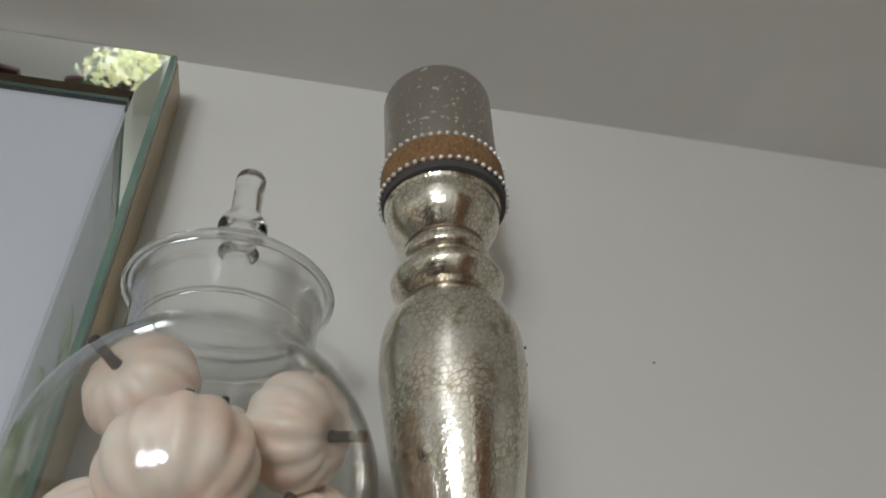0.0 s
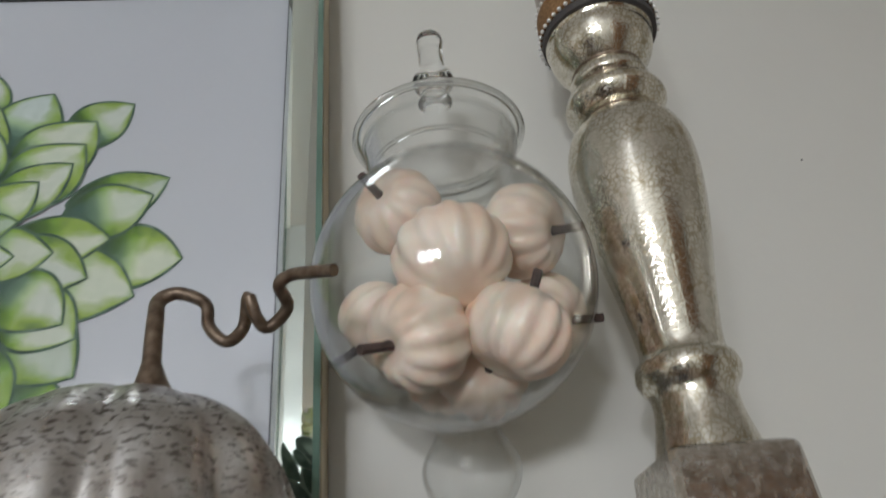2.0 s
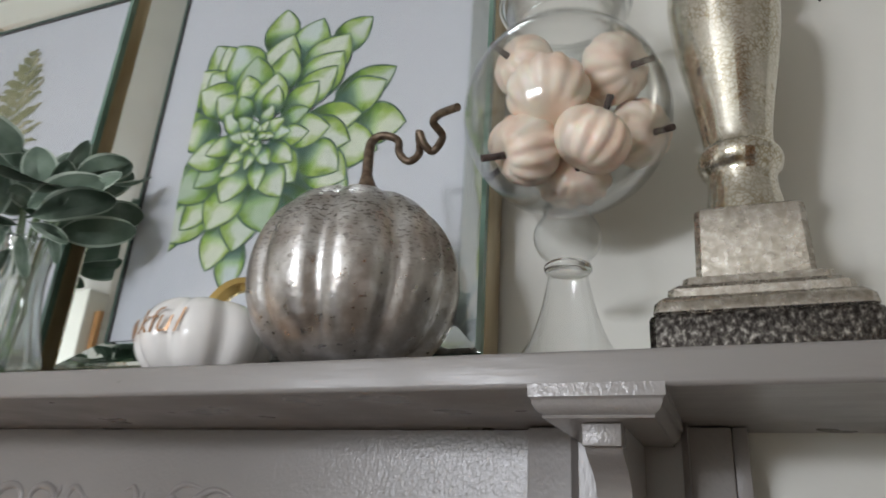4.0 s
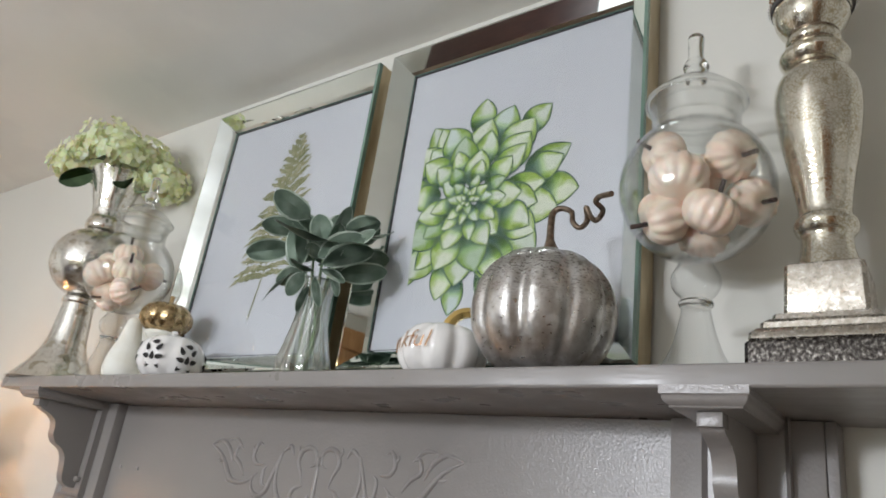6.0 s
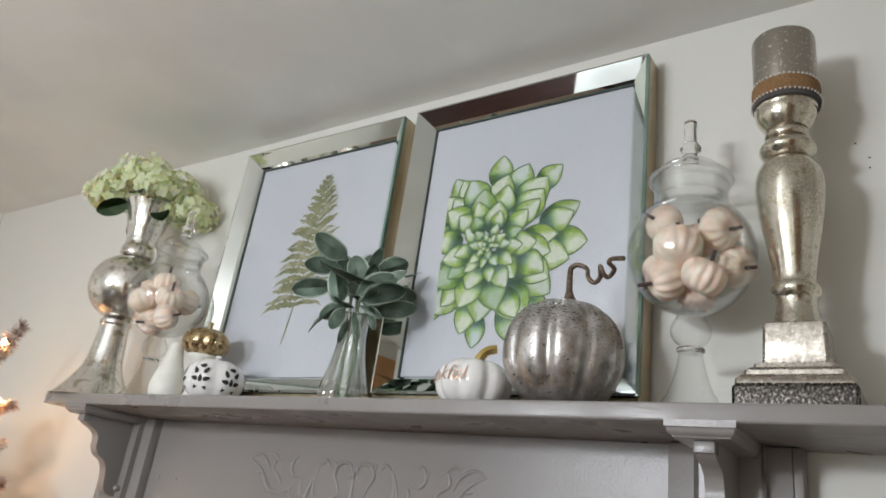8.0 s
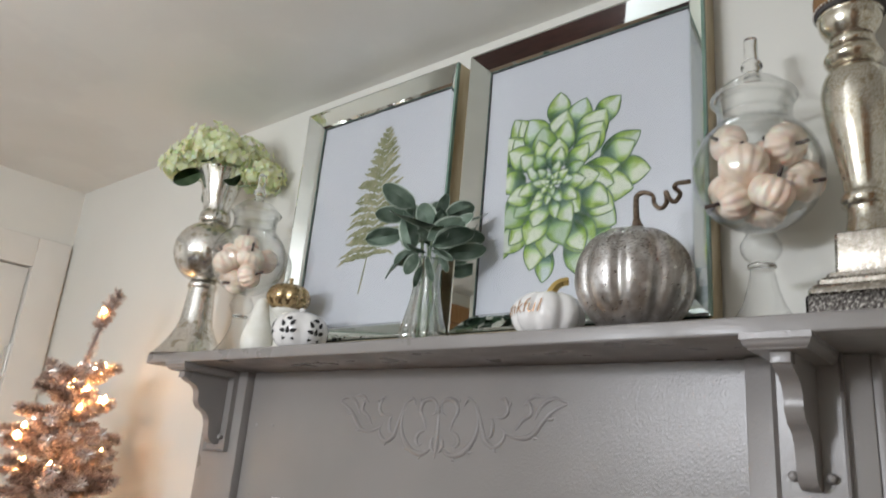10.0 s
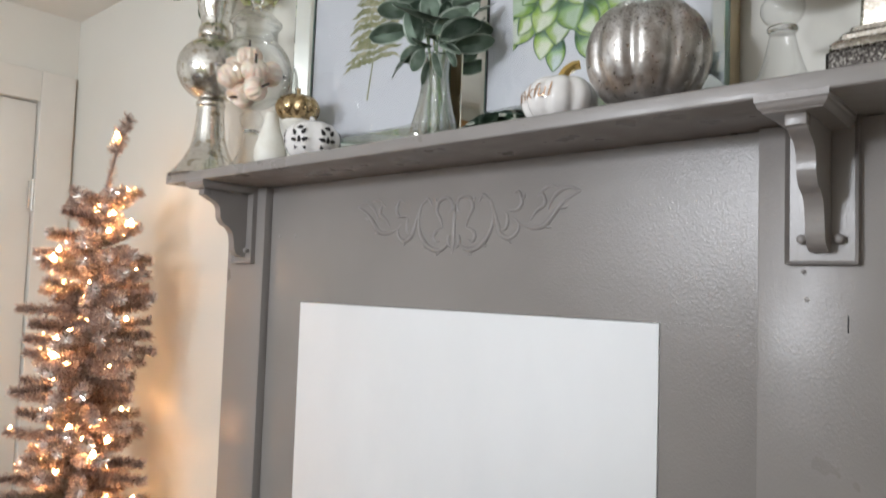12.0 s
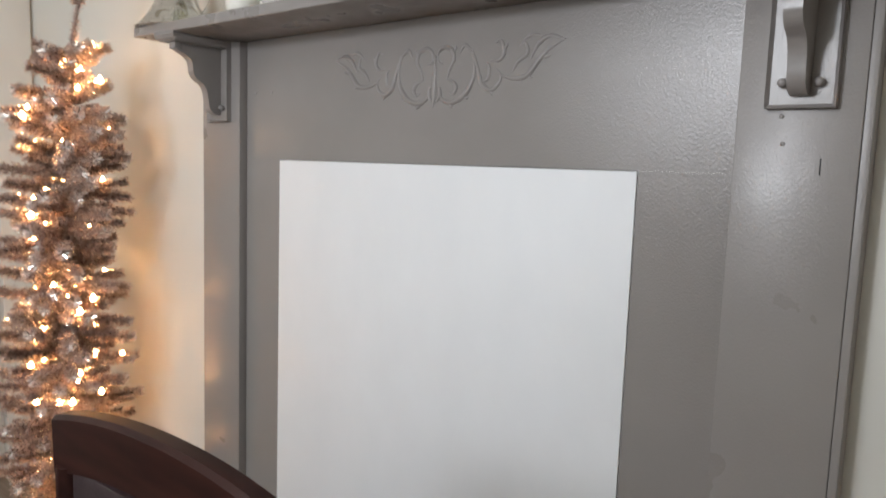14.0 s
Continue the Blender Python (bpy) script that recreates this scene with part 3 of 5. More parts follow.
for xa, xb in ((X0 + 0.16, 0.352), (1.248, X1 - 0.16)):
    mantel_part("stile", box(xa, xb, FACE, -0.001, 0, 1.2124), TAUPE_ROUGH, "", False)
mantel_part("frieze_board", box(X0 + 0.16, X1 - 0.16, FACE, -0.001, 1.2125, 1.4945), TAUPE_ROUGH, "taupe board with a rolled, pebbly gloss paint", False)
for x0, x1 in ((X0, X0 + 0.158), (X1 - 0.158, X1)):
    mantel_part("pilaster", box(x0, x1, -0.043, -0.001, 0, 1.4945, 0.003), TAUPE_SATIN)
    mantel_part("plinth_block", box(x0 - 0.008, x1 + 0.008, -0.058, -0.001, 0, 0.16, 0.004), TAUPE)
mantel_part("edge_strip", box(X1 + 0.0003, X1 + 0.011, -0.0405, -0.001, 0.0, 1.4945, 0.0012), TAUPE_SATIN)
mantel_part("infill_panel", box(0.353, 1.247, -0.0245, -0.002, 0.0, 1.2115, 0.0015), BOARD, "flat white painted board closing the hearth opening")
SX0, SX1, SY = 0.004, 1.72, -0.196
mantel_part("shelf", box(SX0, SX1, SY, -0.001, 1.4955, SHELF_TOP, 0.0035, 3), SHELF_PAINT, "thick taupe shelf board with brushed gloss paint")
for x in (1.070, 1.131):
    mantel_part("screw_plug", lathe([(0.0, 0.002), (0.003, 0.0015), (0.0035, 0)], 10), TAUPE).matrix_local = pose(x - MX, FACE, 1.370, 90, 0, 0)

mantel_part("paint_chip", box(1.5100, 1.5118, -0.0437, -0.040, 1.214, 1.236, 0.0004), SPECK, "dark chip in the paint")
for x, z in ((1.462, 1.255), (1.458, 1.292)):
    mantel_part("paint_bump", lathe([(0.0, 0.0012), (0.0022, 0.0008), (0.0034, 0)], 10), TAUPE).matrix_local = pose(x, -0.043, z, 90, 0, 0)


def bracket(xc):
    """A corbel: bevelled back plate, scrolled arm, moulded cap and two pegs."""
    b = new("bracket")
    b.parent = mantel
    b.location = (xc - MX, -0.0432, 0)
    bm = box(-0.044, 0.044, -0.013, 0, 1.302, 1.4975)
    front = [f for f in bm.faces if f.normal.y < -0.9 or abs(f.calc_center_median().y + 0.013) < 1e-6]
    front = [f for f in bm.faces if abs(f.calc_center_median().y + 0.013) < 1e-5]
    r = bmesh.ops.inset_region(bm, faces=front, thickness=0.006)
    bmesh.ops.translate(bm, verts=list({v for f in front for v in f.verts}), vec=(0, 0.0, 0))
    r = bmesh.ops.inset_region(bm, faces=front, thickness=0.007, depth=0.0)
    bmesh.ops.translate(bm, verts=list({v for f in front for v in f.verts}), vec=(0, 0.006, 0))
    bmesh.ops.bevel(bm, geom=[e for e in bm.edges if abs(e.verts[0].co.y + 0.013) < 1e-5 and abs(e.verts[1].co.y + 0.013) < 1e-5], offset=0.002, segments=2, affect="EDGES")
    part("back_plate", bm, TAUPE, b)
    curve = smooth_profile([(-0.128, 1.468), (-0.123, 1.461), (-0.113, 1.456), (-0.099, 1.450), (-0.088, 1.440), (-0.084, 1.426), (-0.083, 1.413), (-0.073, 1.398), (-0.057, 1.389), (-0.047, 1.375), (-0.043, 1.358), (-0.040, 1.336), (-0.033, 1.324), (-0.020, 1.318), (-0.008, 1.318)], 3)
    back = [(-0.008, 1.318 + (1.478 - 1.318) * k / 4) for k in range(1, 5)]
    loop = [(p[0], p[1]) for p in curve] + back + [(-0.128, 1.478)]
    bm = bmesh.new()
    sides = [[bm.verts.new((x, y, z)) for y, z in loop] for x in (-0.0115, 0.0115)]
    bm.faces.new(sides[0])
    bm.faces.new(sides[1][::-1])
    for k in range(len(loop)):
        n = (k + 1) % len(loop)
        bm.faces.new((sides[0][k], sides[1][k], sides[1][n], sides[0][n]))
    part("scroll_arm", bm, TAUPE, b)
    cap = [(0.0415, -0.1535, 1.4984), (0.0415, -0.1535, 1.4902), (0.0400, -0.1520, 1.4892), (0.0394, -0.1514, 1.4882), (0.0392, -0.1512, 1.4862), (0.0376, -0.1492, 1.4830), (0.0346, -0.1458, 1.4810), (0.0336, -0.1446, 1.4801), (0.0341, -0.1452, 1.4796), (0.0337, -0.1447, 1.4784), (0.0310, -0.1420, 1.4779)]
    bm = bmesh.new()
    rings = [[bm.verts.new(p) for p in ((-x, y, z), (x, y, z), (x, -0.0005, z), (-x, -0.0005, z))] for x, y, z in cap]
    for a, c in zip(rings, rings[1:]):
        for k in range(4):
            bm.faces.new((a[k], a[(k + 1) % 4], c[(k + 1) % 4], c[k]))
    bm.faces.new(rings[0])
    bm.faces.new(rings[-1][::-1])
    part("cap", bm, TAUPE_ROUGH, b)
    part("drop_block", box(-0.0122, 0.0122, -0.1312, -0.112, 1.4635, 1.4777, 0.001), TAUPE_ROUGH, b)
    for s in (-1, 1):
        part("peg", lathe(smooth_profile([(0.0, 0.013), (0.005, 0.0115), (0.0065, 0.007), (0.006, 0.003), (0.005, 0.0)], 3), 16), TAUPE, b).matrix_local = pose(s * 0.0225, -0.007, 1.335, 90, 0, 0)
    return b


bracket(0.142)
bracket(1.481)

# carved scroll ornament, mirrored about its middle
OX, OZ = 0.822, 1.38
applique = new("carved_applique")
applique.parent = mantel
tagged(applique, "raised leaf scroll carving painted over in taupe")


def stroke(points, w, sx, ends=(0.35, 0.25)):
    """A raised, rounded stem of the carving along (across, up) points, tapered to its ends."""
    path = smooth_profile([(OX + sx * x, 0.0, OZ + z) for x, z in points], 5)
    w *= 0.80
    n = len(path) - 1
    rad = [w * (ends[0] + (1 - ends[0]) * min(1, 3.0 * k / n)) * (ends[1] + (1 - ends[1]) * min(1, 2.2 * (n - k) / n)) for k in range(n + 1)]
    bm = tube(path, rad, 10)
    for v in bm.verts:
        v.co.y = FACE + 0.0004 + v.co.y * 0.85
    mantel_part("scroll", bm, TAUPE, "", True, applique)


def acanthus(x, z, angle, length, width, sx):
    """One lobe of a carved leaf, thick at its root and pointed at its tip."""
    a = radians(angle)
    pts = [(x + length * t * math.cos(a + 0.5 * t), z + length * t * math.sin(a + 0.5 * t)) for t in (0, 0.3, 0.65, 1.0)]
    stroke(pts, width, sx, (0.8, 0.12))


STEMS = (
    (((0.010, -0.030), (0.022, -0.044), (0.042, -0.050), (0.070, -0.040), (0.090, -0.014), (0.095, 0.014), (0.086, 0.044)), 0.0066),
    (((0.030, -0.006), (0.046, -0.012), (0.053, -0.024), (0.046, -0.034), (0.036, -0.030)), 0.0052),
    (((0.030, -0.006), (0.036, 0.012), (0.046, 0.030), (0.040, 0.048), (0.022, 0.054), (0.008, 0.046), (0.008, 0.028), (0.018, 0.024)), 0.0056),
    (((0.086, 0.044), (0.070, 0.054), (0.060, 0.040)), 0.0046),
    (((0.088, 0.046), (0.098, 0.022), (0.107, -0.004), (0.113, -0.020), (0.132, -0.030), (0.150, -0.020), (0.154, -0.004), (0.144, 0.006)), 0.0058),
    (((0.113, -0.014), (0.126, -0.010), (0.128, 0.012), (0.120, 0.020)), 0.0046),
    (((0.130, 0.022), (0.150, 0.022), (0.160, 0.036), (0.152, 0.056), (0.140, 0.052)), 0.0050),
    (((0.154, -0.004), (0.180, -0.012), (0.210, -0.008), (0.234, 0.018), (0.252, 0.034), (0.282, 0.048)), 0.0062),
    (((0.178, 0.000), (0.192, 0.018), (0.209, 0.030), (0.204, 0.048), (0.192, 0.044)), 0.0050),
    (((0.216, 0.020), (0.230, 0.044), (0.254, 0.056), (0.282, 0.048)), 0.0050),
    (((0.196, 0.048), (0.214, 0.060), (0.236, 0.058)), 0.0040),
)
for sx in (-1, 1):
    for points, w in STEMS:
        stroke(points, w, sx)
    for x, z, a, length, w in ((0.036, -0.050, -70, 0.016, 0.0040), (0.070, -0.040, -30, 0.016, 0.0040), (0.132, -0.030, -80, 0.013, 0.0036), (0.209, -0.008, -40, 0.016, 0.0038), (0.240, 0.022, -20, 0.018, 0.0036), (0.160, 0.040, 40, 0.014, 0.0034), (0.046, 0.044, 50, 0.014, 0.0034)):
        acanthus(x, z, a, length, w, sx)
for pts in (((0, 0.024), (0, -0.010), (0, -0.040), (-0.004, -0.060)), ((0.012, -0.020), (0.014, -0.036), (0.004, -0.048)), ((-0.012, -0.020), (-0.014, -0.036), (-0.004, -0.048)), ((0, 0.040), (0, 0.024))):
    stroke(pts, 0.0056, 1, (0.6, 0.15))


# ---- framed pictures ----
def picture_frame(x0, x1, label):
    """A leaning gilt box frame on a low foot rail, with four mirror strips that slope inwards, a mat and glass."""
    w, h, d, b, zb = x1 - x0, 0.641, 0.044, 0.036, 0.034
    f = thing("picture_frame", ((x0 + x1) / 2, -0.012, SHELF_TOP + 0.001), label, "picture frame", "mirrored picture frames")
    f.rotation_euler = (radians(-0.6), 0, 0)
    hw = w / 2
    sides = ((-hw, -hw + 0.008, 0, h), (hw - 0.008, hw, 0, h), (-hw + 0.0082, hw - 0.0082, 0, zb - 0.001), (-hw + 0.0082, hw - 0.0082, h - 0.008, h))
    for xa, xb, za, zt in sides:
        part("rail", box(xa, xb, -d + 0.004, 0, za, zt, 0.0012), CHAMPAGNE, f)
    part("backing", box(-hw + 0.009, hw - 0.009, -0.006, -0.002, zb, h - 0.009), BLACK, f, "", False)
    o, i, y0, y1 = 0.0006, b, -d - 0.006, -d + 0.0225
    outer = [(-hw + o, h - o), (hw - o, h - o), (hw - o, zb), (-hw + o, zb)]
    inner = [(-hw + i, h - i), (hw - i, h - i), (hw - i, zb + i), (-hw + i, zb + i)]
    for k in range(4):
        n = (k + 1) % 4
        bm = bmesh.new()
        mid = [((p[0] * 0.88 + q[0] * 0.12, p[1] * 0.88 + q[1] * 0.12)) for p, q in zip(outer, inner)]
        low = [((p[0] * 0.12 + q[0] * 0.88, p[1] * 0.12 + q[1] * 0.88)) for p, q in zip(outer, inner)]
        ym = y0 + 0.0232
        front = [bm.verts.new((p[0], y, p[1])) for p, y in ((outer[k], y0 + 0.0012), (outer[n], y0 + 0.0012), (mid[n], y0), (mid[k], y0), (low[n], ym), (low[k], ym), (inner[n], y1), (inner[k], y1))]
        back = [bm.verts.new((v.co.x, v.co.y + (0.0088 if v.co.y < y0 + 0.002 else 0.004), v.co.z)) for v in front]
        for a, c, e, g in ((0, 1, 2, 3), (3, 2, 4, 5), (5, 4, 6, 7)):
            bm.faces.new([front[q] for q in (a, c, e, g)])
            bm.faces.new([back[q] for q in (g, e, c, a)])
        for a, c in ((0, 1), (1, 2), (2, 4), (4, 6), (6, 7), (7, 5), (5, 3), (3, 0)):
            bm.faces.new((front[a], front[c], back[c], back[a]))
        strip = part("mirror_strip", bm, MIRROR, f, "sloping mirror glass strip", False)
        strip.data.materials.append(MIRROR_EDGE)
        for p in strip.data.polygons:
            if p.index >= 6 or p.index in (1, 3, 5) or (k == 1 and p.index == 0):
                p.material_index = 1
    bm = bmesh.new()
    e, zi = i + 0.0014, zb + i
    for xa, xb, za, zt in ((-hw + i, -hw + e, zi, h - i), (hw - e, hw - i, zi, h - i), (-hw + e, hw - e, zi, zi + 0.002), (-hw + e, hw - e, h - i - 0.002, h - i)):
        add_box(bm, xa, xb, y1 + 0.0035, y1 + 0.0068, za, zt)
    part("liner", bm, BLACK, f, "thin black inner liner", False)
    part("mat", box(-hw + i, hw - i, y1 + 0.007, y1 + 0.010, zi, h - i), MAT_BOARD, f, "white mat paper", False)
    pane = part("pane", box(-hw + e, hw - e, y1 + 0.001, y1 + 0.002, zi + 0.002, h - i - 0.002), PANE, f, "clear picture glass", False)
    pane.visible_shadow = False
    f["art_y"] = y1 + 0.007
    return f


f1 = picture_frame(0.327, 0.825, "mirrored frame with an olive fern print, leaning on the wall")
f2 = picture_frame(0.859, 1.361, "mirrored frame with a green succulent print, leaning on the wall")


def print_part(name, frame_ob, verts, faces, uvs, material, label):
    ob = new(name, sheet_mesh(name, verts, faces, material, uvs))
    ob.parent = frame_ob
    return tagged(ob, label)


# the succulent rosette: flat painted petals, the inner over the outer, cut off at one side
rnd = random.Random(5)
cx, cz, art_y = 1.055 - f2.location.x, 1.838 - SHELF_TOP, f2["art_y"]
RINGS = ((5, 0.015, 0.017, 0.25), (6, 0.027, 0.024, 0.25), (8, 0.045, 0.035, 0.28), (9, 0.070, 0.048, 0.31), (10, 0.097, 0.060, 0.33), (10, 0.126, 0.068, 0.35), (11, 0.152, 0.073, 0.36), (12, 0.176, 0.074, 0.36), (12, 0.194, 0.070, 0.34))
petals = []
for j, (count, r_tip, length, aspect) in enumerate(RINGS):
    for k in range(count):
        a = math.tau * (k + 0.5 * (j % 2)) / count + 0.31 * j + rnd.uniform(-0.2, 0.2)
        petals.append((a, r_tip * rnd.uniform(0.92, 1.07), length * rnd.uniform(0.88, 1.18), aspect * rnd.uniform(0.82, 1.14)))
verts, faces, uvs, tones = [], [], [], []


def cut_side(x, z):
    """The painting ends at a straight, slightly slanting edge on one side."""
    return max(x, cx - 0.104 + 0.045 * max(-0.10, -(z - cz)) * 0.5)


def petal_layer(a, r_tip, length, aspect, skew, hook, lean, y, grow, tone):
    ca, sa = math.cos(a), math.sin(a)
    base, steps, cols = len(verts), 14, 8
    length, r_tip, r_base = length + 2 * grow, r_tip + grow, r_tip - length - grow
    for s in range(steps + 1):
        v = s / steps
        half = length * aspect * (max(0.0, 1 - ((0.48 - v) / 0.5) ** 2) ** 0.62 if v < 0.48 else max(0.0, 1 - ((v - 0.48) / 0.52) ** 1.9)) + grow * (1 if v < 0.9 else (1 - v) * 10)
        bend = skew * length * (v * v - v) * 0.6 + hook * length * max(0.0, v - 0.72) ** 2 * 2.2
        for c in range(cols + 1):
            u = c / cols * 2 - 1
            along, side = r_base + length * v, u * half + bend
            x, z = cx + along * ca - side * sa, cz + along * sa + side * ca
            verts.append((cut_side(x, z), y, z))
            uvs.append((0.5 + 0.5 * (u - lean * (1 - u * u)), v))
    for s in range(steps):
        for c in range(cols):
            i = base + s * (cols + 1) + c
            faces.append((i, i + 1, i + cols + 2, i + cols + 1))
            tones.append(tone)


for rank, (a, r_tip, length, aspect) in enumerate(reversed(petals)):
    y = art_y - 0.00025 - 0.00004 * rank
    skew, hook, lean = rnd.uniform(-0.30, 0.30), rnd.uniform(-0.5, 0.5), rnd.choice((-0.42, -0.25, 0.25, 0.42))
    petal_layer(a, r_tip, length, aspect, skew, hook, lean, y, 0.0005 + 0.0010 * min(1, length / 0.06), 1)
    petal_layer(a, r_tip, length, aspect, skew, hook, lean, y - 0.00002, 0.0, 0)
rosette = print_part("succulent_print", f2, verts, faces, uvs, PETAL_PAINT, "green watercolour succulent rosette")
rosette.data.materials.append(PETAL_INK)
rosette.data.polygons.foreach_set("material_index", tones)

# the fern print
verts, faces = [], []
fx, fz0, fz1 = 0.559 - f1.location.x, 1.664 - SHELF_TOP, 2.066 - SHELF_TOP
ay = f1["art_y"] - 0.0004


def fern_point(t):
    return fx + 0.034 * t + 0.012 * math.sin(t * 2.8), fz0 + (fz1 - fz0) * t


def ribbon(points, widths, y):
    base = len(verts)
    for (x, z), w, (x2, z2) in zip(points, widths, points[1:] + [points[-1]]):
        dx, dz = x2 - x, z2 - z
        n = math.hypot(dx, dz) or 1
        if n == 1 and len(verts) > base:
            dx, dz, n = last
        last = (dx, dz, n)
        verts.append((x - dz / n * w, y, z + dx / n * w))
        verts.append((x + dz / n * w, y, z - dx / n * w))
    for k in range(len(points) - 1):
        faces.append((base + 2 * k, base + 2 * k + 1, base + 2 * k + 3, base + 2 * k + 2))


ribbon([fern_point(k / 20) for k in range(21)], [0.0022 - 0.0015 * k / 20 for k in range(21)], ay)
for k in range(21):
    t = 0.22 + 0.77 * k / 20
    x, z = fern_point(t)
    size = 0.096 * max(0.0, 1 - ((t - 0.36) / 0.67) ** 2) ** 0.75
    for s in (-1, 1):
        reach = max(size, 0.016) * rnd.uniform(0.84, 1.12)
        lift = radians(10 + 58 * (t - 0.23) + (8 if s > 0 else 0) + rnd.uniform(-5, 5))
        ripple, droop = rnd.uniform(0, 6), rnd.uniform(0.22, 0.42)
        pts, wid = [], []
        for j in range(17):
            v = j / 16
            d = reach * v
            pts.append((x + s * d * math.cos(lift), z + d * math.sin(lift) - droop * reach * v * v + 0.0025 * v * math.sin(v * 13 + ripple)))
            wid.append(max(0.0004, 0.0006 + (0.030 + 0.062 * reach) * (0.75 if s > 0 else 1.0) * 0.62 * math.sin(math.pi * (0.20 + 0.80 * v)) ** 0.9 * (1 + 0.30 * math.sin(v * 34 + ripple)) * min(1, reach / 0.05) ** 0.35 * 0.31))
        ribbon(pts, wid, ay - 0.0001 - 0.00002 * (2 * k + (s > 0)))
print_part("fern_print", f1, verts, faces, None, FERN_PAINT, "olive watercolour fern frond")


# ---- the shelf's things ----
def candlestick(at):
    c = thing("candlestick", at, "tall mercury glass candlestick with a square stepped foot", "candlestick")
    part("foot_slab", square_tiers([(0.0645, 0.0), (0.067, 0.002), (0.067, 0.0232), (0.0655, 0.0262)]), MERCURY_BASE, c, "tarnished silver slab with dark wear")
    part("foot_moulding", square_tiers([(0.063, 0.0264), (0.0645, 0.0285), (0.0635, 0.0350), (0.060, 0.0392), (0.0555, 0.0410), (0.0550, 0.0465), (0.0515, 0.0500), (0.0465, 0.0520), (0.0455, 0.0570), (0.042, 0.0585)]), MERCURY_PLINTH, c)
    part("plinth", square_tiers([(0.0362, 0.0587), (0.0372, 0.0605), (0.0356, 0.1070), (0.0350, 0.1105), (0.032, 0.1125)]), MERCURY_PLINTH, c)
    prof = smooth_profile([(0.030, 0.1127), (0.0280, 0.122), (0.0250, 0.136), (0.0248, 0.148), (0.0285, 0.154), (0.0307, 0.1605), (0.0295, 0.167), (0.0255, 0.173), (0.0265, 0.190), (0.0315, 0.220), (0.0380, 0.254), (0.0424, 0.286), (0.0438, 0.309), (0.0421, 0.328), (0.0357, 0.3435), (0.0278, 0.3505), (0.0248, 0.3535)], 4)
    part("baluster", lathe(prof, 56), MERCURY, c, "crackled silvery glass baluster")
    part("collar", lathe(smooth_profile([(0.0248, 0.3537), (0.0305, 0.357), (0.0360, 0.3645), (0.0366, 0.3705), (0.0325, 0.3780), (0.0265, 0.3822), (0.0256, 0.384)], 4), 48), MERCURY, c)
    # dark rings added in the pinches to draw the shade between the bulges
    for rr, zz in ((0.0252, 0.3537), (0.0260, 0.3840), (0.0258, 0.3995)):
        ring = [(rr + 0.0013 * math.cos(math.tau * q / 8), zz + 0.0013 * math.sin(math.tau * q / 8)) for q in range(9)]
        part("pinch_shade", lathe(ring, 40), BRONZE, c, "thin dark ring that stands for the pinch's shade")
    part("neck_ring", lathe(smooth_profile([(0.0256, 0.3842), (0.0288, 0.3875), (0.0292, 0.3920), (0.0275, 0.3965), (0.0254, 0.3993)], 4), 48), MERCURY, c)
    part("bowl", lathe(smooth_profile([(0.0254, 0.3995), (0.0295, 0.4040), (0.0362, 0.4135), (0.0394, 0.4230), (0.0397, 0.4310), (0.0380, 0.4365), (0.0, 0.4365)], 4), 48), MERCURY, c)
    return c


CSX, CSY = 1.5800, -0.1085
candlestick((CSX, CSY, SHELF_TOP))
cup = thing("candle_cup", (CSX + 0.0015, CSY, SHELF_TOP + 0.4367), "frosted silver glass candle cup with a burlap band, on the candlestick", "candle holder")
part("cup", lathe([(0.0, 0.0), (0.0405, 0.0), (0.0420, 0.003), (0.0424, 0.060), (0.0430, 0.1115), (0.0422, 0.1145), (0.0410, 0.1120), (0.0403, 0.020), (0.0, 0.020)], 56), CANDLE_GLASS, cup)
part("ribbon", lathe([(0.0426, 0.006), (0.0450, 0.0075), (0.0455, 0.019), (0.0450, 0.0305), (0.0430, 0.032)], 56, None, lambda a, z: 1 + 0.004 * math.sin(9 * a)), BURLAP, cup, "brown burlap ribbon")
part("felt_edge", lathe([(0.0405, -0.0010), (0.0440, -0.0002), (0.0446, 0.0055), (0.0425, 0.0065)], 56), FELT, cup)
bead_me = mesh_of("bead", lathe(smooth_profile([(0.0, -0.0017), (0.0012, -0.0012), (0.0017, 0.0), (0.0012, 0.0012), (0.0, 0.0017)], 2), 8), BEAD)
for z, rr in ((0.0062, 0.0462), (0.0318, 0.0452)):
    for k in range(48):
        ob = new("bead", bead_me)
        ob.parent = cup
        ob.location = (rr * math.cos(math.tau * k / 48), rr * math.sin(math.tau * k / 48), z + 0.0004 * math.sin(5.3 * k))

JAR_CENTRE, JAR_R = 0.2270, 0.0882


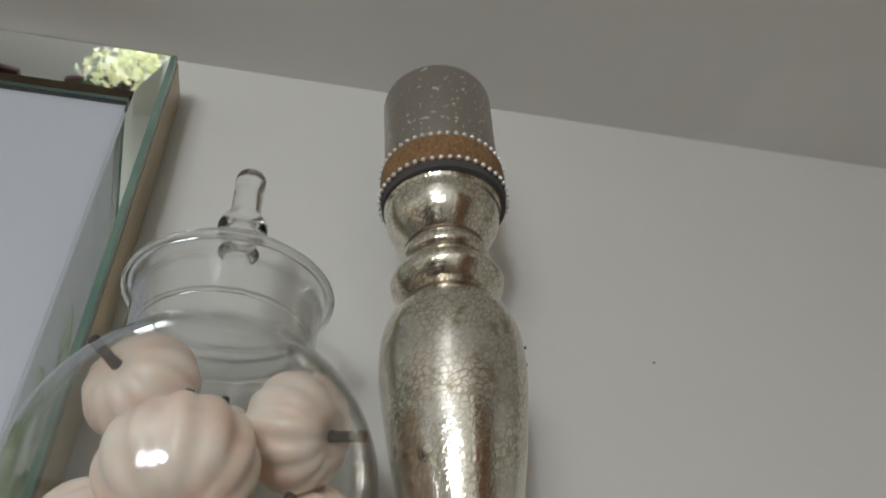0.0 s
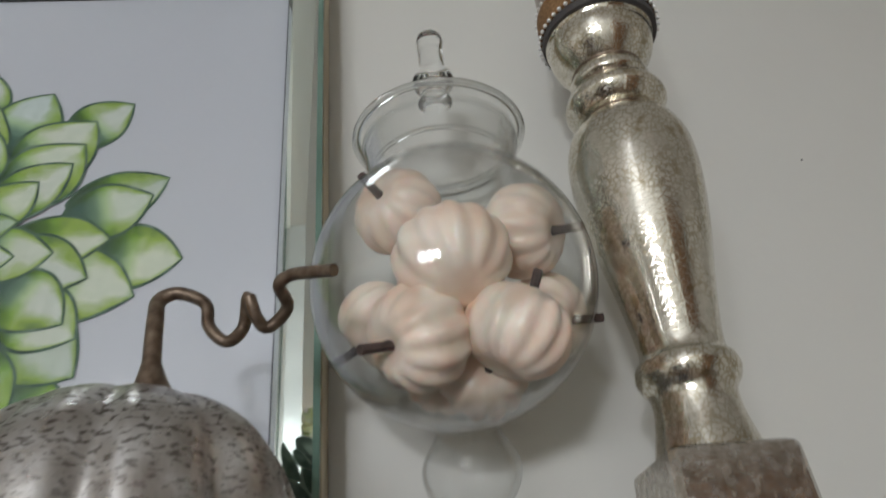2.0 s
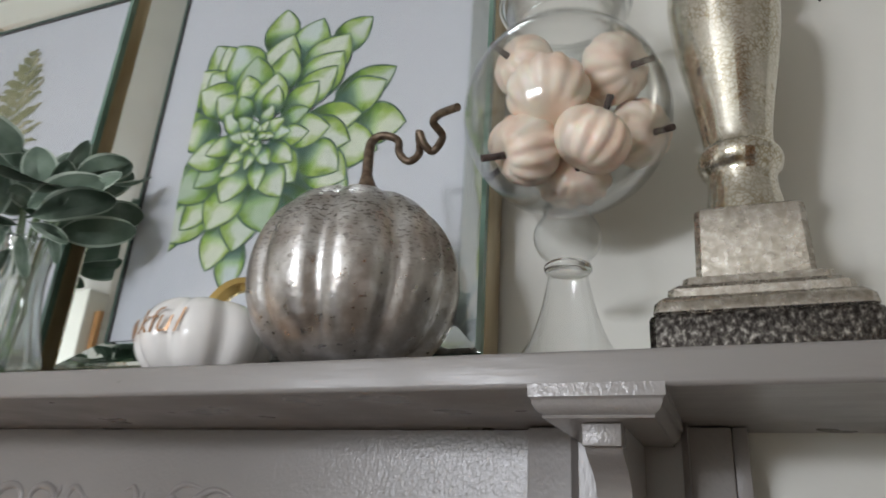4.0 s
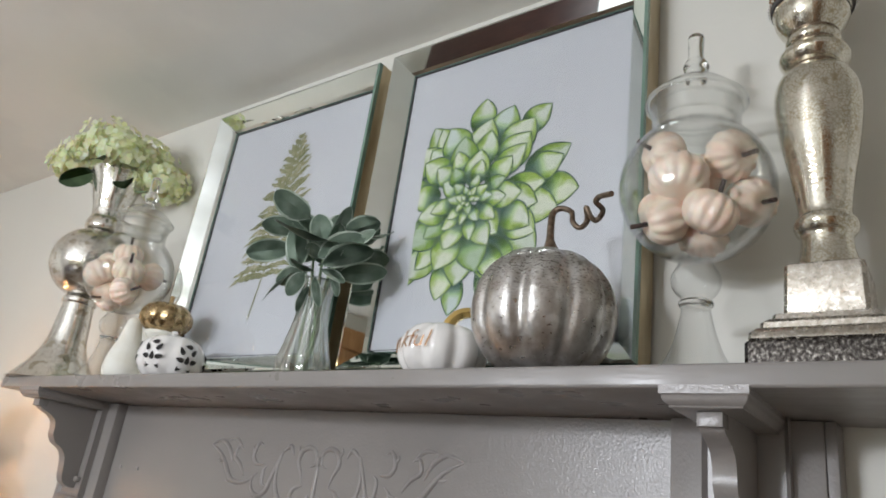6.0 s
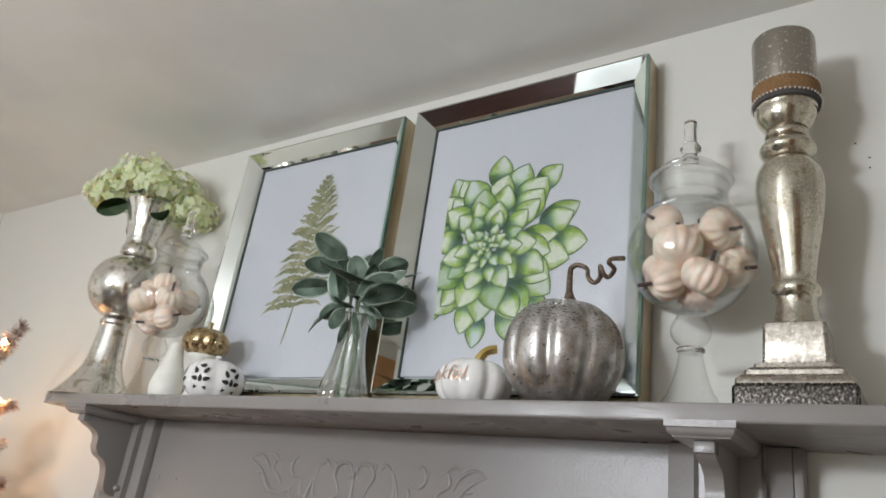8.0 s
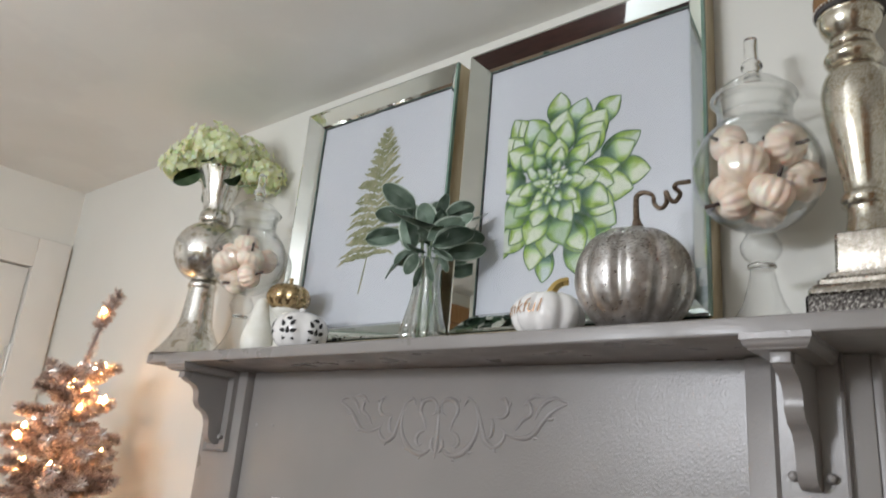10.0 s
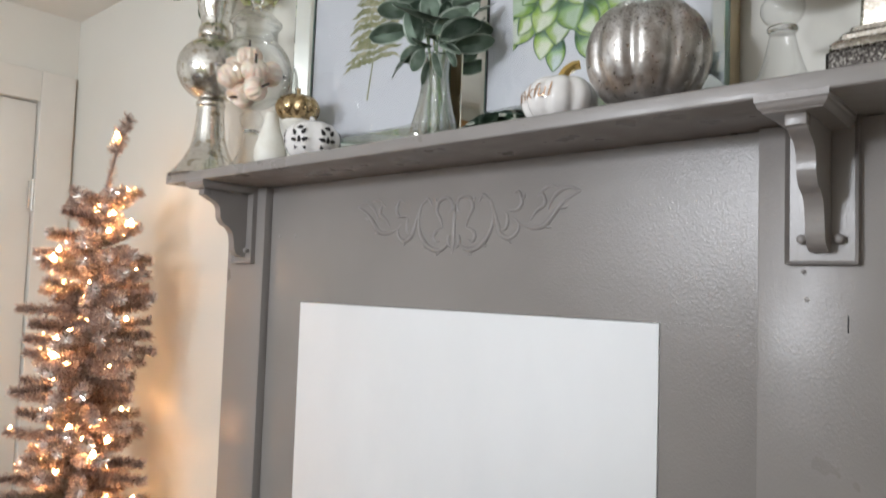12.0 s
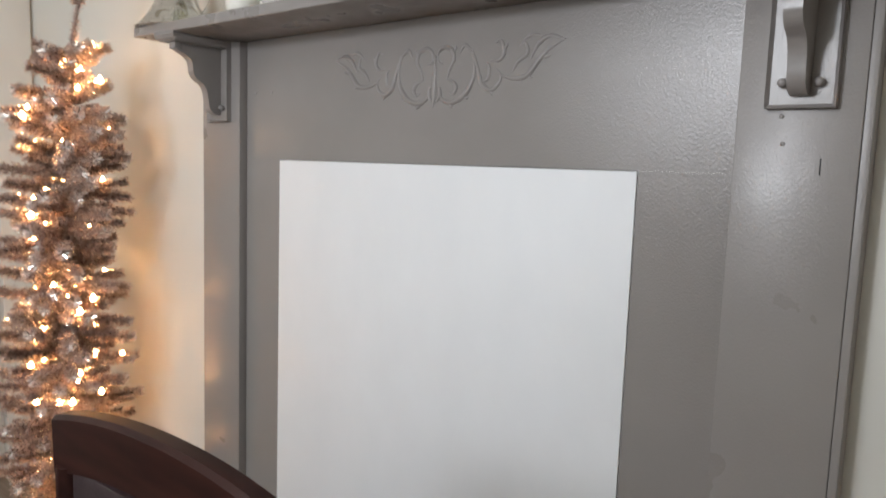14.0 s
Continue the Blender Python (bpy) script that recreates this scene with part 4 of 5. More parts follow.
def glass_jar(at, label):
    """An apothecary jar: flared foot, bulb, globe and a lid with a finger knob."""
    j = thing("glass_jar", at, label, "jar", "apothecary jars")
    foot = smooth_profile([(0.0, 0.0), (0.047, 0.0), (0.047, 0.003), (0.040, 0.012), (0.029, 0.030), (0.0215, 0.052), (0.0170, 0.072), (0.0150, 0.083)], 4)
    part("foot", lathe(foot, 48), JAR_GLASS, j)
    part("stem_ring", lathe(smooth_profile([(0.0, 0.0832), (0.0150, 0.0832), (0.0185, 0.0855), (0.0185, 0.0885), (0.0155, 0.091), (0.0, 0.0930)], 3), 40), SOLID_GLASS, j)
    part("stem_bulb", lathe(smooth_profile([(0.0150, 0.0932), (0.0225, 0.100), (0.0268, 0.110), (0.0262, 0.120), (0.0205, 0.130), (0.0185, 0.135), (0.0200, 0.1385)], 4), 40), JAR_GLASS, j)
    shell = []
    for k in range(29):
        th = radians(166.5 - (166.5 - 37.5) * k / 28)
        shell.append((JAR_R * math.sin(th), JAR_CENTRE + JAR_R * math.cos(th)))
    top = JAR_CENTRE + JAR_R * math.cos(radians(37.5))
    outer = [(0.0, 0.1388)] + shell + [(0.0520, top + 0.006), (0.0516, top + 0.024), (0.0540, top + 0.0400)]
    inner = [(r - 0.0018 if r > 0.002 else 0, z + (0.0018 if z < JAR_CENTRE - 0.05 else 0)) for r, z in reversed(outer)]
    part("globe", lathe(outer + inner, 64), JAR_GLASS, j)
    z0 = top + 0.0410
    lid = [(0.0470, z0 - 0.022), (0.0485, z0 - 0.004), (0.0490, z0 + 0.001), (0.0565, z0 + 0.003), (0.0585, z0 + 0.0055), (0.0572, z0 + 0.0085), (0.0525, z0 + 0.0130), (0.0465, z0 + 0.0205), (0.0370, z0 + 0.0290), (0.0250, z0 + 0.0365), (0.013, z0 + 0.0415), (0.0, z0 + 0.0425)]
    part("lid", lathe(smooth_profile(lid, 3), 56), JAR_GLASS, j, "domed clear glass lid")
    for name, rr, zz, tt in (("lid_rim", 0.0578, z0 + 0.0055, 0.0028), ("mouth_rim", 0.0530, top + 0.0360, 0.0012), ("lid_plug", 0.0470, z0 - 0.0225, 0.0016)):
        ring = [(rr + tt * math.cos(math.tau * q / 10), zz + tt * math.sin(math.tau * q / 10)) for q in range(11)]
        part(name, lathe(ring, 56), JAR_GLASS if name == "mouth_rim" else SOLID_GLASS, j)
    kz = z0 + 0.0430
    knob = [(0.0125, kz - 0.003), (0.0100, kz + 0.004), (0.0105, kz + 0.010), (0.0148, kz + 0.0145), (0.0155, kz + 0.0190), (0.0130, kz + 0.0245), (0.0100, kz + 0.0290), (0.0096, kz + 0.048), (0.0102, kz + 0.059), (0.0082, kz + 0.065), (0.0, kz + 0.067)]
    part("knob", lathe(smooth_profile(knob, 3), 32), SOLID_GLASS, j)
    return j


glass_jar((1.4475, -0.1085, SHELF_TOP + 0.0005), "clear footed apothecary jar full of small cream pumpkins")
glass_jar((0.292, -0.142, SHELF_TOP + 0.0005), "clear footed jar with cream pumpkins beside the silver vase")
small_me = mesh_of("rind", pumpkin_mesh(0.0322, 0.052, 12, 0.078, 0.12, 20, 8, 0.80, 0.014, 2.4), CREAM)
stem_me = mesh_of("stem", tube([(0, 0, -0.004), (0.0008, 0, 0.008), (0.003, 0, 0.0225)], [0.0040, 0.0029, 0.0031], 7), TWIG)


def small_pumpkin(at, tip, size=1.0):
    """A mini pumpkin whose stem points towards tip."""
    at, tip = Vector(at), Vector(tip)
    p = thing("mini_pumpkin", at, "small cream foam pumpkin with a dark stem, in a glass jar", "pumpkin", "mini pumpkins in jars")
    p.rotation_mode = "QUATERNION"
    p.rotation_quaternion = (tip - at).to_track_quat("Z", "X")
    p.scale = (size,) * 3
    a = new("rind", small_me)
    a.parent, a.location = p, (0, 0, -0.025)
    b = new("stem", stem_me)
    b.parent, b.location = p, (0, 0, 0.0175)
    return p


JA = [((1.415, -0.128, 1.791), (1.394, -0.156, 1.797), 0.92), ((1.443, -0.156, 1.740), (1.438, -0.140, 1.785), 1.08), ((1.493, -0.128, 1.772), (1.523, -0.146, 1.760), 0.96),
      ((1.422, -0.144, 1.698), (1.396, -0.160, 1.684), 0.98), ((1.476, -0.148, 1.697), (1.494, -0.152, 1.730), 0.96), ((1.506, -0.095, 1.727), (1.530, -0.112, 1.716), 0.93),
      ((1.459, -0.112, 1.686), (1.463, -0.150, 1.680), 0.84), ((1.402, -0.095, 1.728), (1.38, -0.09, 1.71), 0.95), ((1.452, -0.080, 1.780), (1.45, -0.07, 1.83), 0.92), ((1.440, -0.070, 1.708), (1.42, -0.04, 1.71), 0.95)]
for at, tip, size in JA:
    small_pumpkin(at, tip, size * 0.98)
JB = [((-0.046, -0.022, 0.010), (-0.075, -0.060, 0.018), 0.90), ((-0.012, -0.046, -0.014), (-0.030, -0.062, 0.020), 1.02), ((0.034, -0.020, -0.006), (0.058, -0.034, 0.024), 0.95), ((-0.010, -0.006, 0.036), (-0.004, -0.012, 0.075), 0.90),
      ((0.042, -0.022, -0.046), (0.075, -0.010, -0.040), 0.88), ((-0.004, -0.022, -0.054), (0.0, -0.060, -0.070), 0.92), ((-0.044, -0.008, -0.034), (-0.08, 0.010, -0.030), 0.88), ((0.004, 0.042, 0.006), (0.004, 0.09, 0.006), 0.90)]
for at, tip, size in JB:
    small_pumpkin((0.292 + 1.1 * at[0], -0.142 + 1.1 * at[1], SHELF_TOP + JAR_CENTRE + 1.1 * at[2]), (0.292 + 1.1 * tip[0], -0.142 + 1.1 * tip[1], SHELF_TOP + JAR_CENTRE + 1.1 * tip[2]), size * 1.04)

# the large silver pumpkin
sp = thing("silver_pumpkin", (1.2725, -0.1345, SHELF_TOP), "large antiqued silver pumpkin with a curling bronze stem", "pumpkin")
part("body", pumpkin_mesh(0.0872, 0.162, 9, 0.090, 0.055, 48, 18, 0.80, 0.010, 7), SILVER_PUMPKIN, sp)
curl = [(1.2885, -0.1510, 1.672), (1.2875, -0.1520, 1.686), (1.2850, -0.1480, 1.712), (1.2835, -0.1415, 1.7265), (1.2930, -0.1400, 1.7312), (1.3080, -0.1410, 1.7235), (1.3115, -0.1425, 1.7090), (1.3215, -0.1430, 1.6995), (1.3290, -0.1395, 1.7090), (1.3330, -0.1515, 1.7210), (1.3370, -0.1475, 1.7105),
        (1.3425, -0.1415, 1.7070), (1.3535, -0.1490, 1.7150), (1.3510, -0.1640, 1.7200), (1.3580, -0.1700, 1.7225), (1.3700, -0.1800, 1.7180), (1.3815, -0.1885, 1.7137)]
path = smooth_profile([(x - 1.2725, y + 0.128, z - 1.519) for x, y, z in curl], 5)
rad = [0.0052 - 0.0018 * min(1, k / 25) + (0.005 * (1 - k / 5) if k < 5 else 0) for k in range(len(path))]
part("stem", tube(path, rad, 10), BRONZE, sp, "bronze coiled stem")

# white ceramic pumpkin with gold stem and lettering
wp = thing("white_pumpkin", (1.1215, -0.1265, SHELF_TOP), "white glazed ceramic pumpkin with gold stem and lettering", "pumpkin")
WR, WH = 0.0600, 0.076
part("body", pumpkin_mesh(WR, WH, 8, 0.11, 0.17, 28, 10, 0.62), CERAMIC, wp).rotation_euler = (0, 0, radians(9))
part("stem", tube(smooth_profile([(0.001, 0, 0.060), (0.004, 0, 0.074), (0.010, 0.004, 0.086), (0.018, 0.009, 0.093), (0.028, 0.014, 0.0955)], 4), [0.0092 - 0.0020 * k / 16 for k in range(17)], 6), GOLD, wp, "polished gold stem", False)
fc = bpy.data.curves.new("lettering", "FONT")
fc.body, fc.size, fc.shear, fc.align_x, fc.extrude, fc.offset = "thankful", 0.033, 0.25, "CENTER", 0.0003, -0.00045
tmp = new("lettering_curve", fc)
me = bpy.data.meshes.new_from_object(tmp.evaluated_get(bpy.context.evaluated_depsgraph_get()))
bpy.data.objects.remove(tmp)
for v in me.vertices:
    a = radians(238) + v.co.x / WR * 1.0
    zz = 0.031 + v.co.y
    rr = WR * (max(0.0, 1 - ((zz - WH / 2) / (WH / 2)) ** 2)) ** 0.34 * 0.995 + 0.0016 + v.co.z
    v.co = (rr * math.cos(a), rr * math.sin(a), zz)
me.materials.clear()
me.materials.append(INK_GOLD)
ob = new("lettering", me)
ob.parent = wp
tagged(ob, "gold script lettering")

# patterned white pumpkin, and the gold one stacked on it
lp = thing("lattice_pumpkin", (0.503, -0.127, SHELF_TOP), "white ceramic pumpkin pierced with teardrop holes", "pumpkin")
LR, LH = 0.0600, 0.088
part("body", pumpkin_mesh(LR, LH, 6, 0.09, 0.10, 22, 10, 0.7), CERAMIC, lp)
part("stem", tube(smooth_profile([(0.004, -0.012, 0.066), (0.006, -0.018, 0.078), (0.010, -0.024, 0.088)], 3), 0.0055, 8), CERAMIC, lp)
# flat dark drops on the glaze stand in for the shade inside the holes
drop = bmesh.new()
ring = [drop.verts.new((0.0042 * math.sin(t) * (1 - 0.45 * math.cos(t)), 0.0075 * math.cos(t), 0)) for t in [math.tau * k / 12 for k in range(12)]]
drop.faces.new(ring)
drop_me = mesh_of("hole_drop", drop, HOLE_SHADE, False)
rnd = random.Random(11)
for seg in range(6):
    for dz, da, turn in ((0.052, -0.20, 30), (0.053, 0.18, -35), (0.036, -0.22, 80), (0.037, 0.0, 0), (0.036, 0.22, -75), (0.022, -0.18, 140), (0.022, 0.16, 210), (0.062, 0.0, 90)):
        a = (seg + 0.5) * math.tau / 6 + da
        f = LR * (1 - ((dz - LH / 2) / (LH / 2)) ** 2) ** 0.35 * 1.003 + 0.0006
        tilt = (dz - LH / 2) / (LH / 2) * 42
        ob = new("hole_drop", drop_me)
        ob.parent = lp
        ob.matrix_local = pose(f * math.cos(a), f * math.sin(a), dz) @ pose(0, 0, 0, 0, 0, math.degrees(a)) @ pose(0, 0, 0, 0, 90 - tilt, 0) @ pose(0, 0, 0, 0, 0, turn + 90)
lp.rotation_euler = (0, 0, radians(24))
ps = thing("white_stand", (0.424, -0.110, SHELF_TOP), "small white ceramic stand under the gold pumpkin", "stand")
part("body", lathe(smooth_profile([(0.0, 0.0), (0.034, 0.0), (0.034, 0.006), (0.022, 0.018), (0.015, 0.045), (0.018, 0.075), (0.032, 0.094), (0.033, 0.100), (0.029, 0.100), (0.0, 0.096)], 4), 40), GOURD, ps)
gp = thing("gold_pumpkin", (0.426, -0.112, SHELF_TOP + 0.0985), "shiny mottled gold glass pumpkin on a white stand", "pumpkin")
part("body", pumpkin_mesh(0.0505, 0.063, 8, 0.09, 0.10, 22, 10, 0.72), GOLD_PUMPKIN, gp)
part("stem", tube([(0, 0, 0.054), (0.001, 0, 0.067), (0.002, 0, 0.076)], [0.006, 0.0045, 0.005], 8), GOLD_PUMPKIN, gp)
gd = thing("white_gourd", (0.378, -0.146, SHELF_TOP), "matte white ceramic gourd with a narrow neck", "gourd")
part("body", lathe(smooth_profile([(0.0, 0.0), (0.026, 0.0), (0.034, 0.010), (0.0355, 0.028), (0.030, 0.052), (0.022, 0.075), (0.017, 0.098), (0.012, 0.118), (0.0, 0.124)], 4), 40), GOURD, gd)

# silver vase with hydrangeas
sv = thing("silver_vase", (0.070, -0.119, SHELF_TOP), "tall mercury glass vase with globe and bell foot", "vase")
part("bell_foot", lathe(smooth_profile([(0.0, 0.0), (0.090, 0.0), (0.093, 0.003), (0.081, 0.018), (0.061, 0.046), (0.043, 0.085), (0.0375, 0.125), (0.034, 0.165), (0.033, 0.178)], 4), 56), MERCURY_VASE, sv)
part("ring", lathe(smooth_profile([(0.033, 0.1782), (0.0365, 0.182), (0.0365, 0.190), (0.033, 0.195), (0.031, 0.198)], 3), 48), MERCURY_VASE, sv)
globe = [(0.0885 * math.sin(radians(a)), 0.2785 + 0.0850 * math.cos(radians(a))) for a in range(158, 22, -6)]
part("globe", lathe([(0.0, 0.1985)] + globe + [(0.0, 0.3580)], 64), MERCURY_VASE, sv)
part("neck", lathe(smooth_profile([(0.034, 0.3585), (0.0400, 0.364), (0.0405, 0.376), (0.0385, 0.386), (0.0350, 0.393), (0.0370, 0.415), (0.044, 0.440), (0.054, 0.475), (0.065, 0.503), (0.0635, 0.503), (0.043, 0.450), (0.033, 0.40)], 4), 56), MERCURY_VASE, sv)
rnd = random.Random(3)


def flower_head(centre, size, count):
    vs, fs = [], []
    for k in range(count):
        zc = 1 - 1.55 * (k + 0.5) / count
        a = 2.39996 * k
        d = Vector((math.sqrt(max(0, 1 - zc * zc)) * math.cos(a), math.sqrt(max(0, 1 - zc * zc)) * math.sin(a), zc))
        d = (d + Vector([rnd.uniform(-0.22, 0.22) for _ in range(3)])).normalized()
        p = Vector(centre) + Vector((d.x * 1.10, d.y * 1.10, d.z * 0.84)) * size * rnd.uniform(0.45, 1.22)
        u = d.orthogonal().normalized()
        u.rotate(Matrix.Rotation(rnd.uniform(0, 6.28), 3, d))
        w = d.cross(u)
        s = rnd.uniform(0.0095, 0.0150)
        lift = rnd.uniform(0.1, 0.9)
        for q in range(4):
            c, n = math.cos(q * math.pi / 2), math.sin(q * math.pi / 2)
            e, g = u * c + w * n, w * c - u * n
            b = len(vs)
            for along, side, up in ((0, 0, 0), (0.45, 0.48, 0.14), (0.95, 0.34, 0.30), (1.08, 0, 0.26), (0.95, -0.34, 0.30), (0.45, -0.48, 0.14)):
                vs.append(p + s * (e * along + g * side + d * up * lift * 2))
            fs.append(tuple(range(b, b + 6)))
    return vs, fs


bouquet = thing("hydrangea_bouquet", (0.072, -0.118, SHELF_TOP + 0.388), "pale green hydrangea heads with dark leaves, in the silver vase", "flowers")
HEADS = (((-0.065, -0.05, 0.155), 0.055, 90), ((0.02, -0.050, 0.170), 0.060, 100), ((0.055, 0.020, 0.155), 0.058, 90), ((0.095, 0.055, 0.105), 0.050, 80), ((-0.03, 0.025, 0.165), 0.055, 80), ((0.075, -0.045, 0.135), 0.045, 60), ((-0.10, -0.075, 0.130), 0.040, 60))
for c, s, n in HEADS:
    vs, fs = flower_head(c, s, int(n * 2.6))
    ob = new("flower_head", sheet_mesh("flower_head", vs, fs, PETAL, None, True))
    ob.parent = bouquet
    part("stalk", tube([(c[0] * 0.05, c[1] * 0.05, -0.02), (c[0] * 0.25, c[1] * 0.25, 0.08), (c[0] * 0.9, c[1] * 0.9, c[2] - 0.02)], 0.0022, 6), STALK, bouquet)


def leaf_mesh(length, width, bend, cup, material, n=9, rim=None):
    """A curved leaf lying along +x from the origin, with a folded midrib, a little thickness and, where given, a pale rim."""
    bm = bmesh.new()
    rows = []
    across = (-1, -0.83, -0.4, 0, 0.4, 0.83, 1)
    for k in range(n + 1):
        v = k / n
        half = max(width * 0.03, width / 2 * math.sqrt(max(0.0, 1 - ((v - 0.56) / 0.445) ** 2)))
        x = length * v
        z = -bend * v * v
        rows.append([bm.verts.new((x, s * half, z + cup * abs(s) * half + 0.0012 * math.sin(9 * v + 3 * s) + (0.0 if s else -0.0008))) for s in across])
    for a, b in zip(rows, rows[1:]):
        for k in range(6):
            f = bm.faces.new((a[k], a[k + 1], b[k + 1], b[k]))
            f.material_index = 1 if rim and k in (0, 5) else 0
    bmesh.ops.solidify(bm, geom=list(bm.faces), thickness=0.0007)
    me = mesh_of("leaf", bm, material)
    if rim:
        me.materials.append(rim)
    return me


big_leaf = leaf_mesh(0.085, 0.045, 0.02, 0.3, LEAF)
for at, ry, rz, roll in (((-0.014, -0.050, 0.112), 30, 222, 68), ((0.052, -0.05, 0.122), 12, 300, 20), ((0.09, -0.03, 0.075), 20, 330, 30), ((-0.05, 0.02, 0.10), 15, 170, 0)):
    ob = new("leaf", big_leaf)
    ob.parent = bouquet
    ob.matrix_local = pose(*at, 0, ry, rz) @ pose(0, 0, 0, roll)

# ribbed glass vase with sage leaves
gv = thing("glass_vase", (0.846, -0.118, SHELF_TOP), "ribbed clear pressed-glass bud vase", "vase")
vp = smooth_profile([(0.0, 0.0), (0.036, 0.0), (0.040, 0.004), (0.0425, 0.016), (0.0415, 0.032), (0.0365, 0.052), (0.0305, 0.078), (0.0262, 0.105), (0.0245, 0.130), (0.0258, 0.150), (0.029, 0.163), (0.0275, 0.163), (0.0230, 0.130), (0.0246, 0.105), (0.029, 0.078), (0.0345, 0.052), (0.039, 0.03), (0.0, 0.008)], 3)
part("body", lathe(vp, 80, None, lambda a, z: 1 + 0.050 * math.cos(10 * a + 9 * z)), VASE_GLASS, gv)
part("foot", lathe(smooth_profile([(0.0, 0.0002), (0.038, 0.0002), (0.041, 0.004), (0.038, 0.009), (0.0, 0.007)], 3), 48), VASE_GLASS, gv)
part("rim", lathe([(0.0283 + 0.0014 * math.cos(math.tau * q / 8), 0.1635 + 0.0014 * math.sin(math.tau * q / 8)) for q in range(9)], 48), VASE_GLASS, gv)
sprig = thing("sage_leaves", (0.846, -0.118, SHELF_TOP + 0.006), "bunch of fuzzy sage green leaves in a glass vase", "foliage")
for k in range(8):
    a = math.tau * k / 8
    part("stalk", tube(smooth_profile([(0.012 * math.cos(a), 0.012 * math.sin(a), 0.0), (0.013 * math.cos(a + 1.5), 0.013 * math.sin(a + 1.5), 0.08), (0.015 * math.cos(a), 0.015 * math.sin(a), 0.15), (0.030 * math.cos(a), 0.022 * math.sin(a), 0.20 + 0.03 * math.sin(k * 2.1))], 3), 0.0021, 6), STALK, sprig)
broad_leaf = leaf_mesh(0.080, 0.044, 0.010, 0.20, SAGE, 14, SAGE_RIM)
slim_leaf = leaf_mesh(0.080, 0.030, 0.012, 0.26, SAGE, 14, SAGE_RIM)
FACING = pose(0, 0, -0.006, 0, 0, 38.9)
rnd = random.Random(8)


def sage_leaf(root, tip, width, face):
    """One leaf from its root to its tip, both as (across, up, out) from the vase's axis; face is where its flat side looks."""
    root, tip, face = (Vector((a, -c, b)) for a, b, c in (root, tip, face))
    face += Vector((rnd.uniform(-0.45, 0.45), 0, rnd.uniform(-0.5, 0.5)))
    x = tip - root
    size = x.length / 0.080
    x.normalize()
    y = face.cross(x).normalized()
    if rnd.random() < 0.5:
        y = -y
    z = x.cross(y)
    src, wide = (broad_leaf, 0.55) if width > 0.44 else (slim_leaf, 0.375)
    ob = new("leaf", src)
    ob.parent = sprig
    turn = Matrix((x, y, z)).transposed().to_4x4()
    ob.matrix_local = FACING @ Matrix.Translation(root) @ turn @ Matrix.Diagonal((size, size * width / wide, size, 1))


sage_leaf((-0.031, 0.27, 0), (-0.102, 0.313, -0.012), 0.58, (0.1, -0.2, 1))
sage_leaf((-0.039, 0.257, -0.01), (-0.113, 0.257, -0.012), 0.5, (0, -0.1, 1))
sage_leaf((-0.046, 0.214, 0.01), (-0.124, 0.194, 0.014), 0.48, (0, 0.1, 1))
sage_leaf((-0.056, 0.249, 0.03), (-0.027, 0.172, 0.034), 0.52, (-0.3, 0, 1))
sage_leaf((0.025, 0.226, 0.03), (-0.08, 0.227, 0.05), 0.42, (-0.1, 0.9, 0.7))
sage_leaf((-0.003, 0.222, 0), (-0.02, 0.28, 0), 0.75, (0, 0, 1))
sage_leaf((0.0, 0.247, -0.02), (0.027, 0.311, -0.03), 0.42, (-0.2, 0, 1))
sage_leaf((0.018, 0.257, -0.01), (0.08, 0.292, -0.012), 0.55, (0.2, 0.1, 1))
sage_leaf((0.021, 0.23, 0.02), (0.08, 0.253, 0.02), 0.5, (0.2, 0.4, 1))
sage_leaf((-0.01, 0.193, 0.03), (0.062, 0.246, 0.034), 0.52, (-0.2, 0.35, 1))
sage_leaf((0.001, 0.178, 0.045), (0.08, 0.221, 0.048), 0.52, (0, 0.2, 1))
sage_leaf((0.058, 0.251, 0), (0.109, 0.264, 0), 0.5, (0, 1, 0.15))
sage_leaf((0.037, 0.221, -0.02), (0.104, 0.227, -0.03), 0.6, (0, 0, 1))
sage_leaf((0.025, 0.171, 0.03), (0.108, 0.186, 0.034), 0.42, (0, -0.4, 1))
sage_leaf((-0.0, 0.166, 0.048), (-0.042, 0.173, 0.058), 0.38, (0, 0.8, 0.7))
sage_leaf((-0.014, 0.184, 0.02), (-0.062, 0.148, 0.024), 0.5, (0.1, 0.2, 1))
sage_leaf((-0.038, 0.171, 0.02), (-0.084, 0.123, 0.024), 0.42, (0.3, 1, 0.3))
sage_leaf((-0.02, 0.172, 0.03), (-0.039, 0.128, 0.034), 0.55, (0, 0.1, 1))
sage_leaf((-0.01, 0.151, 0.028), (-0.023, 0.106, 0.03), 0.3, (0, 0, 1))
sage_leaf((0.0, 0.192, 0.0), (-0.022, 0.252, 0), 0.6, (0.2, 0, 1))
sage_leaf((0.014, 0.201, 0.012), (0.02, 0.264, 0.012), 0.55, (-0.3, 0, 1))
sage_leaf((-0.015, 0.208, -0.02), (-0.068, 0.231, -0.03), 0.55, (0, 0, 1))
sage_leaf((-0.002, 0.203, -0.03), (0.06, 0.212, -0.04), 0.5, (0, 0, 1))
sage_leaf((-0.005, 0.228, -0.045), (0.01, 0.304, -0.05), 0.6, (0, 0, 1))
sage_leaf((0.005, 0.242, -0.04), (-0.042, 0.289, -0.05), 0.6, (0, 0, 1))
sage_leaf((0.003, 0.175, 0.042), (0.047, 0.159, 0.052), 0.4, (0, 0.6, 1))
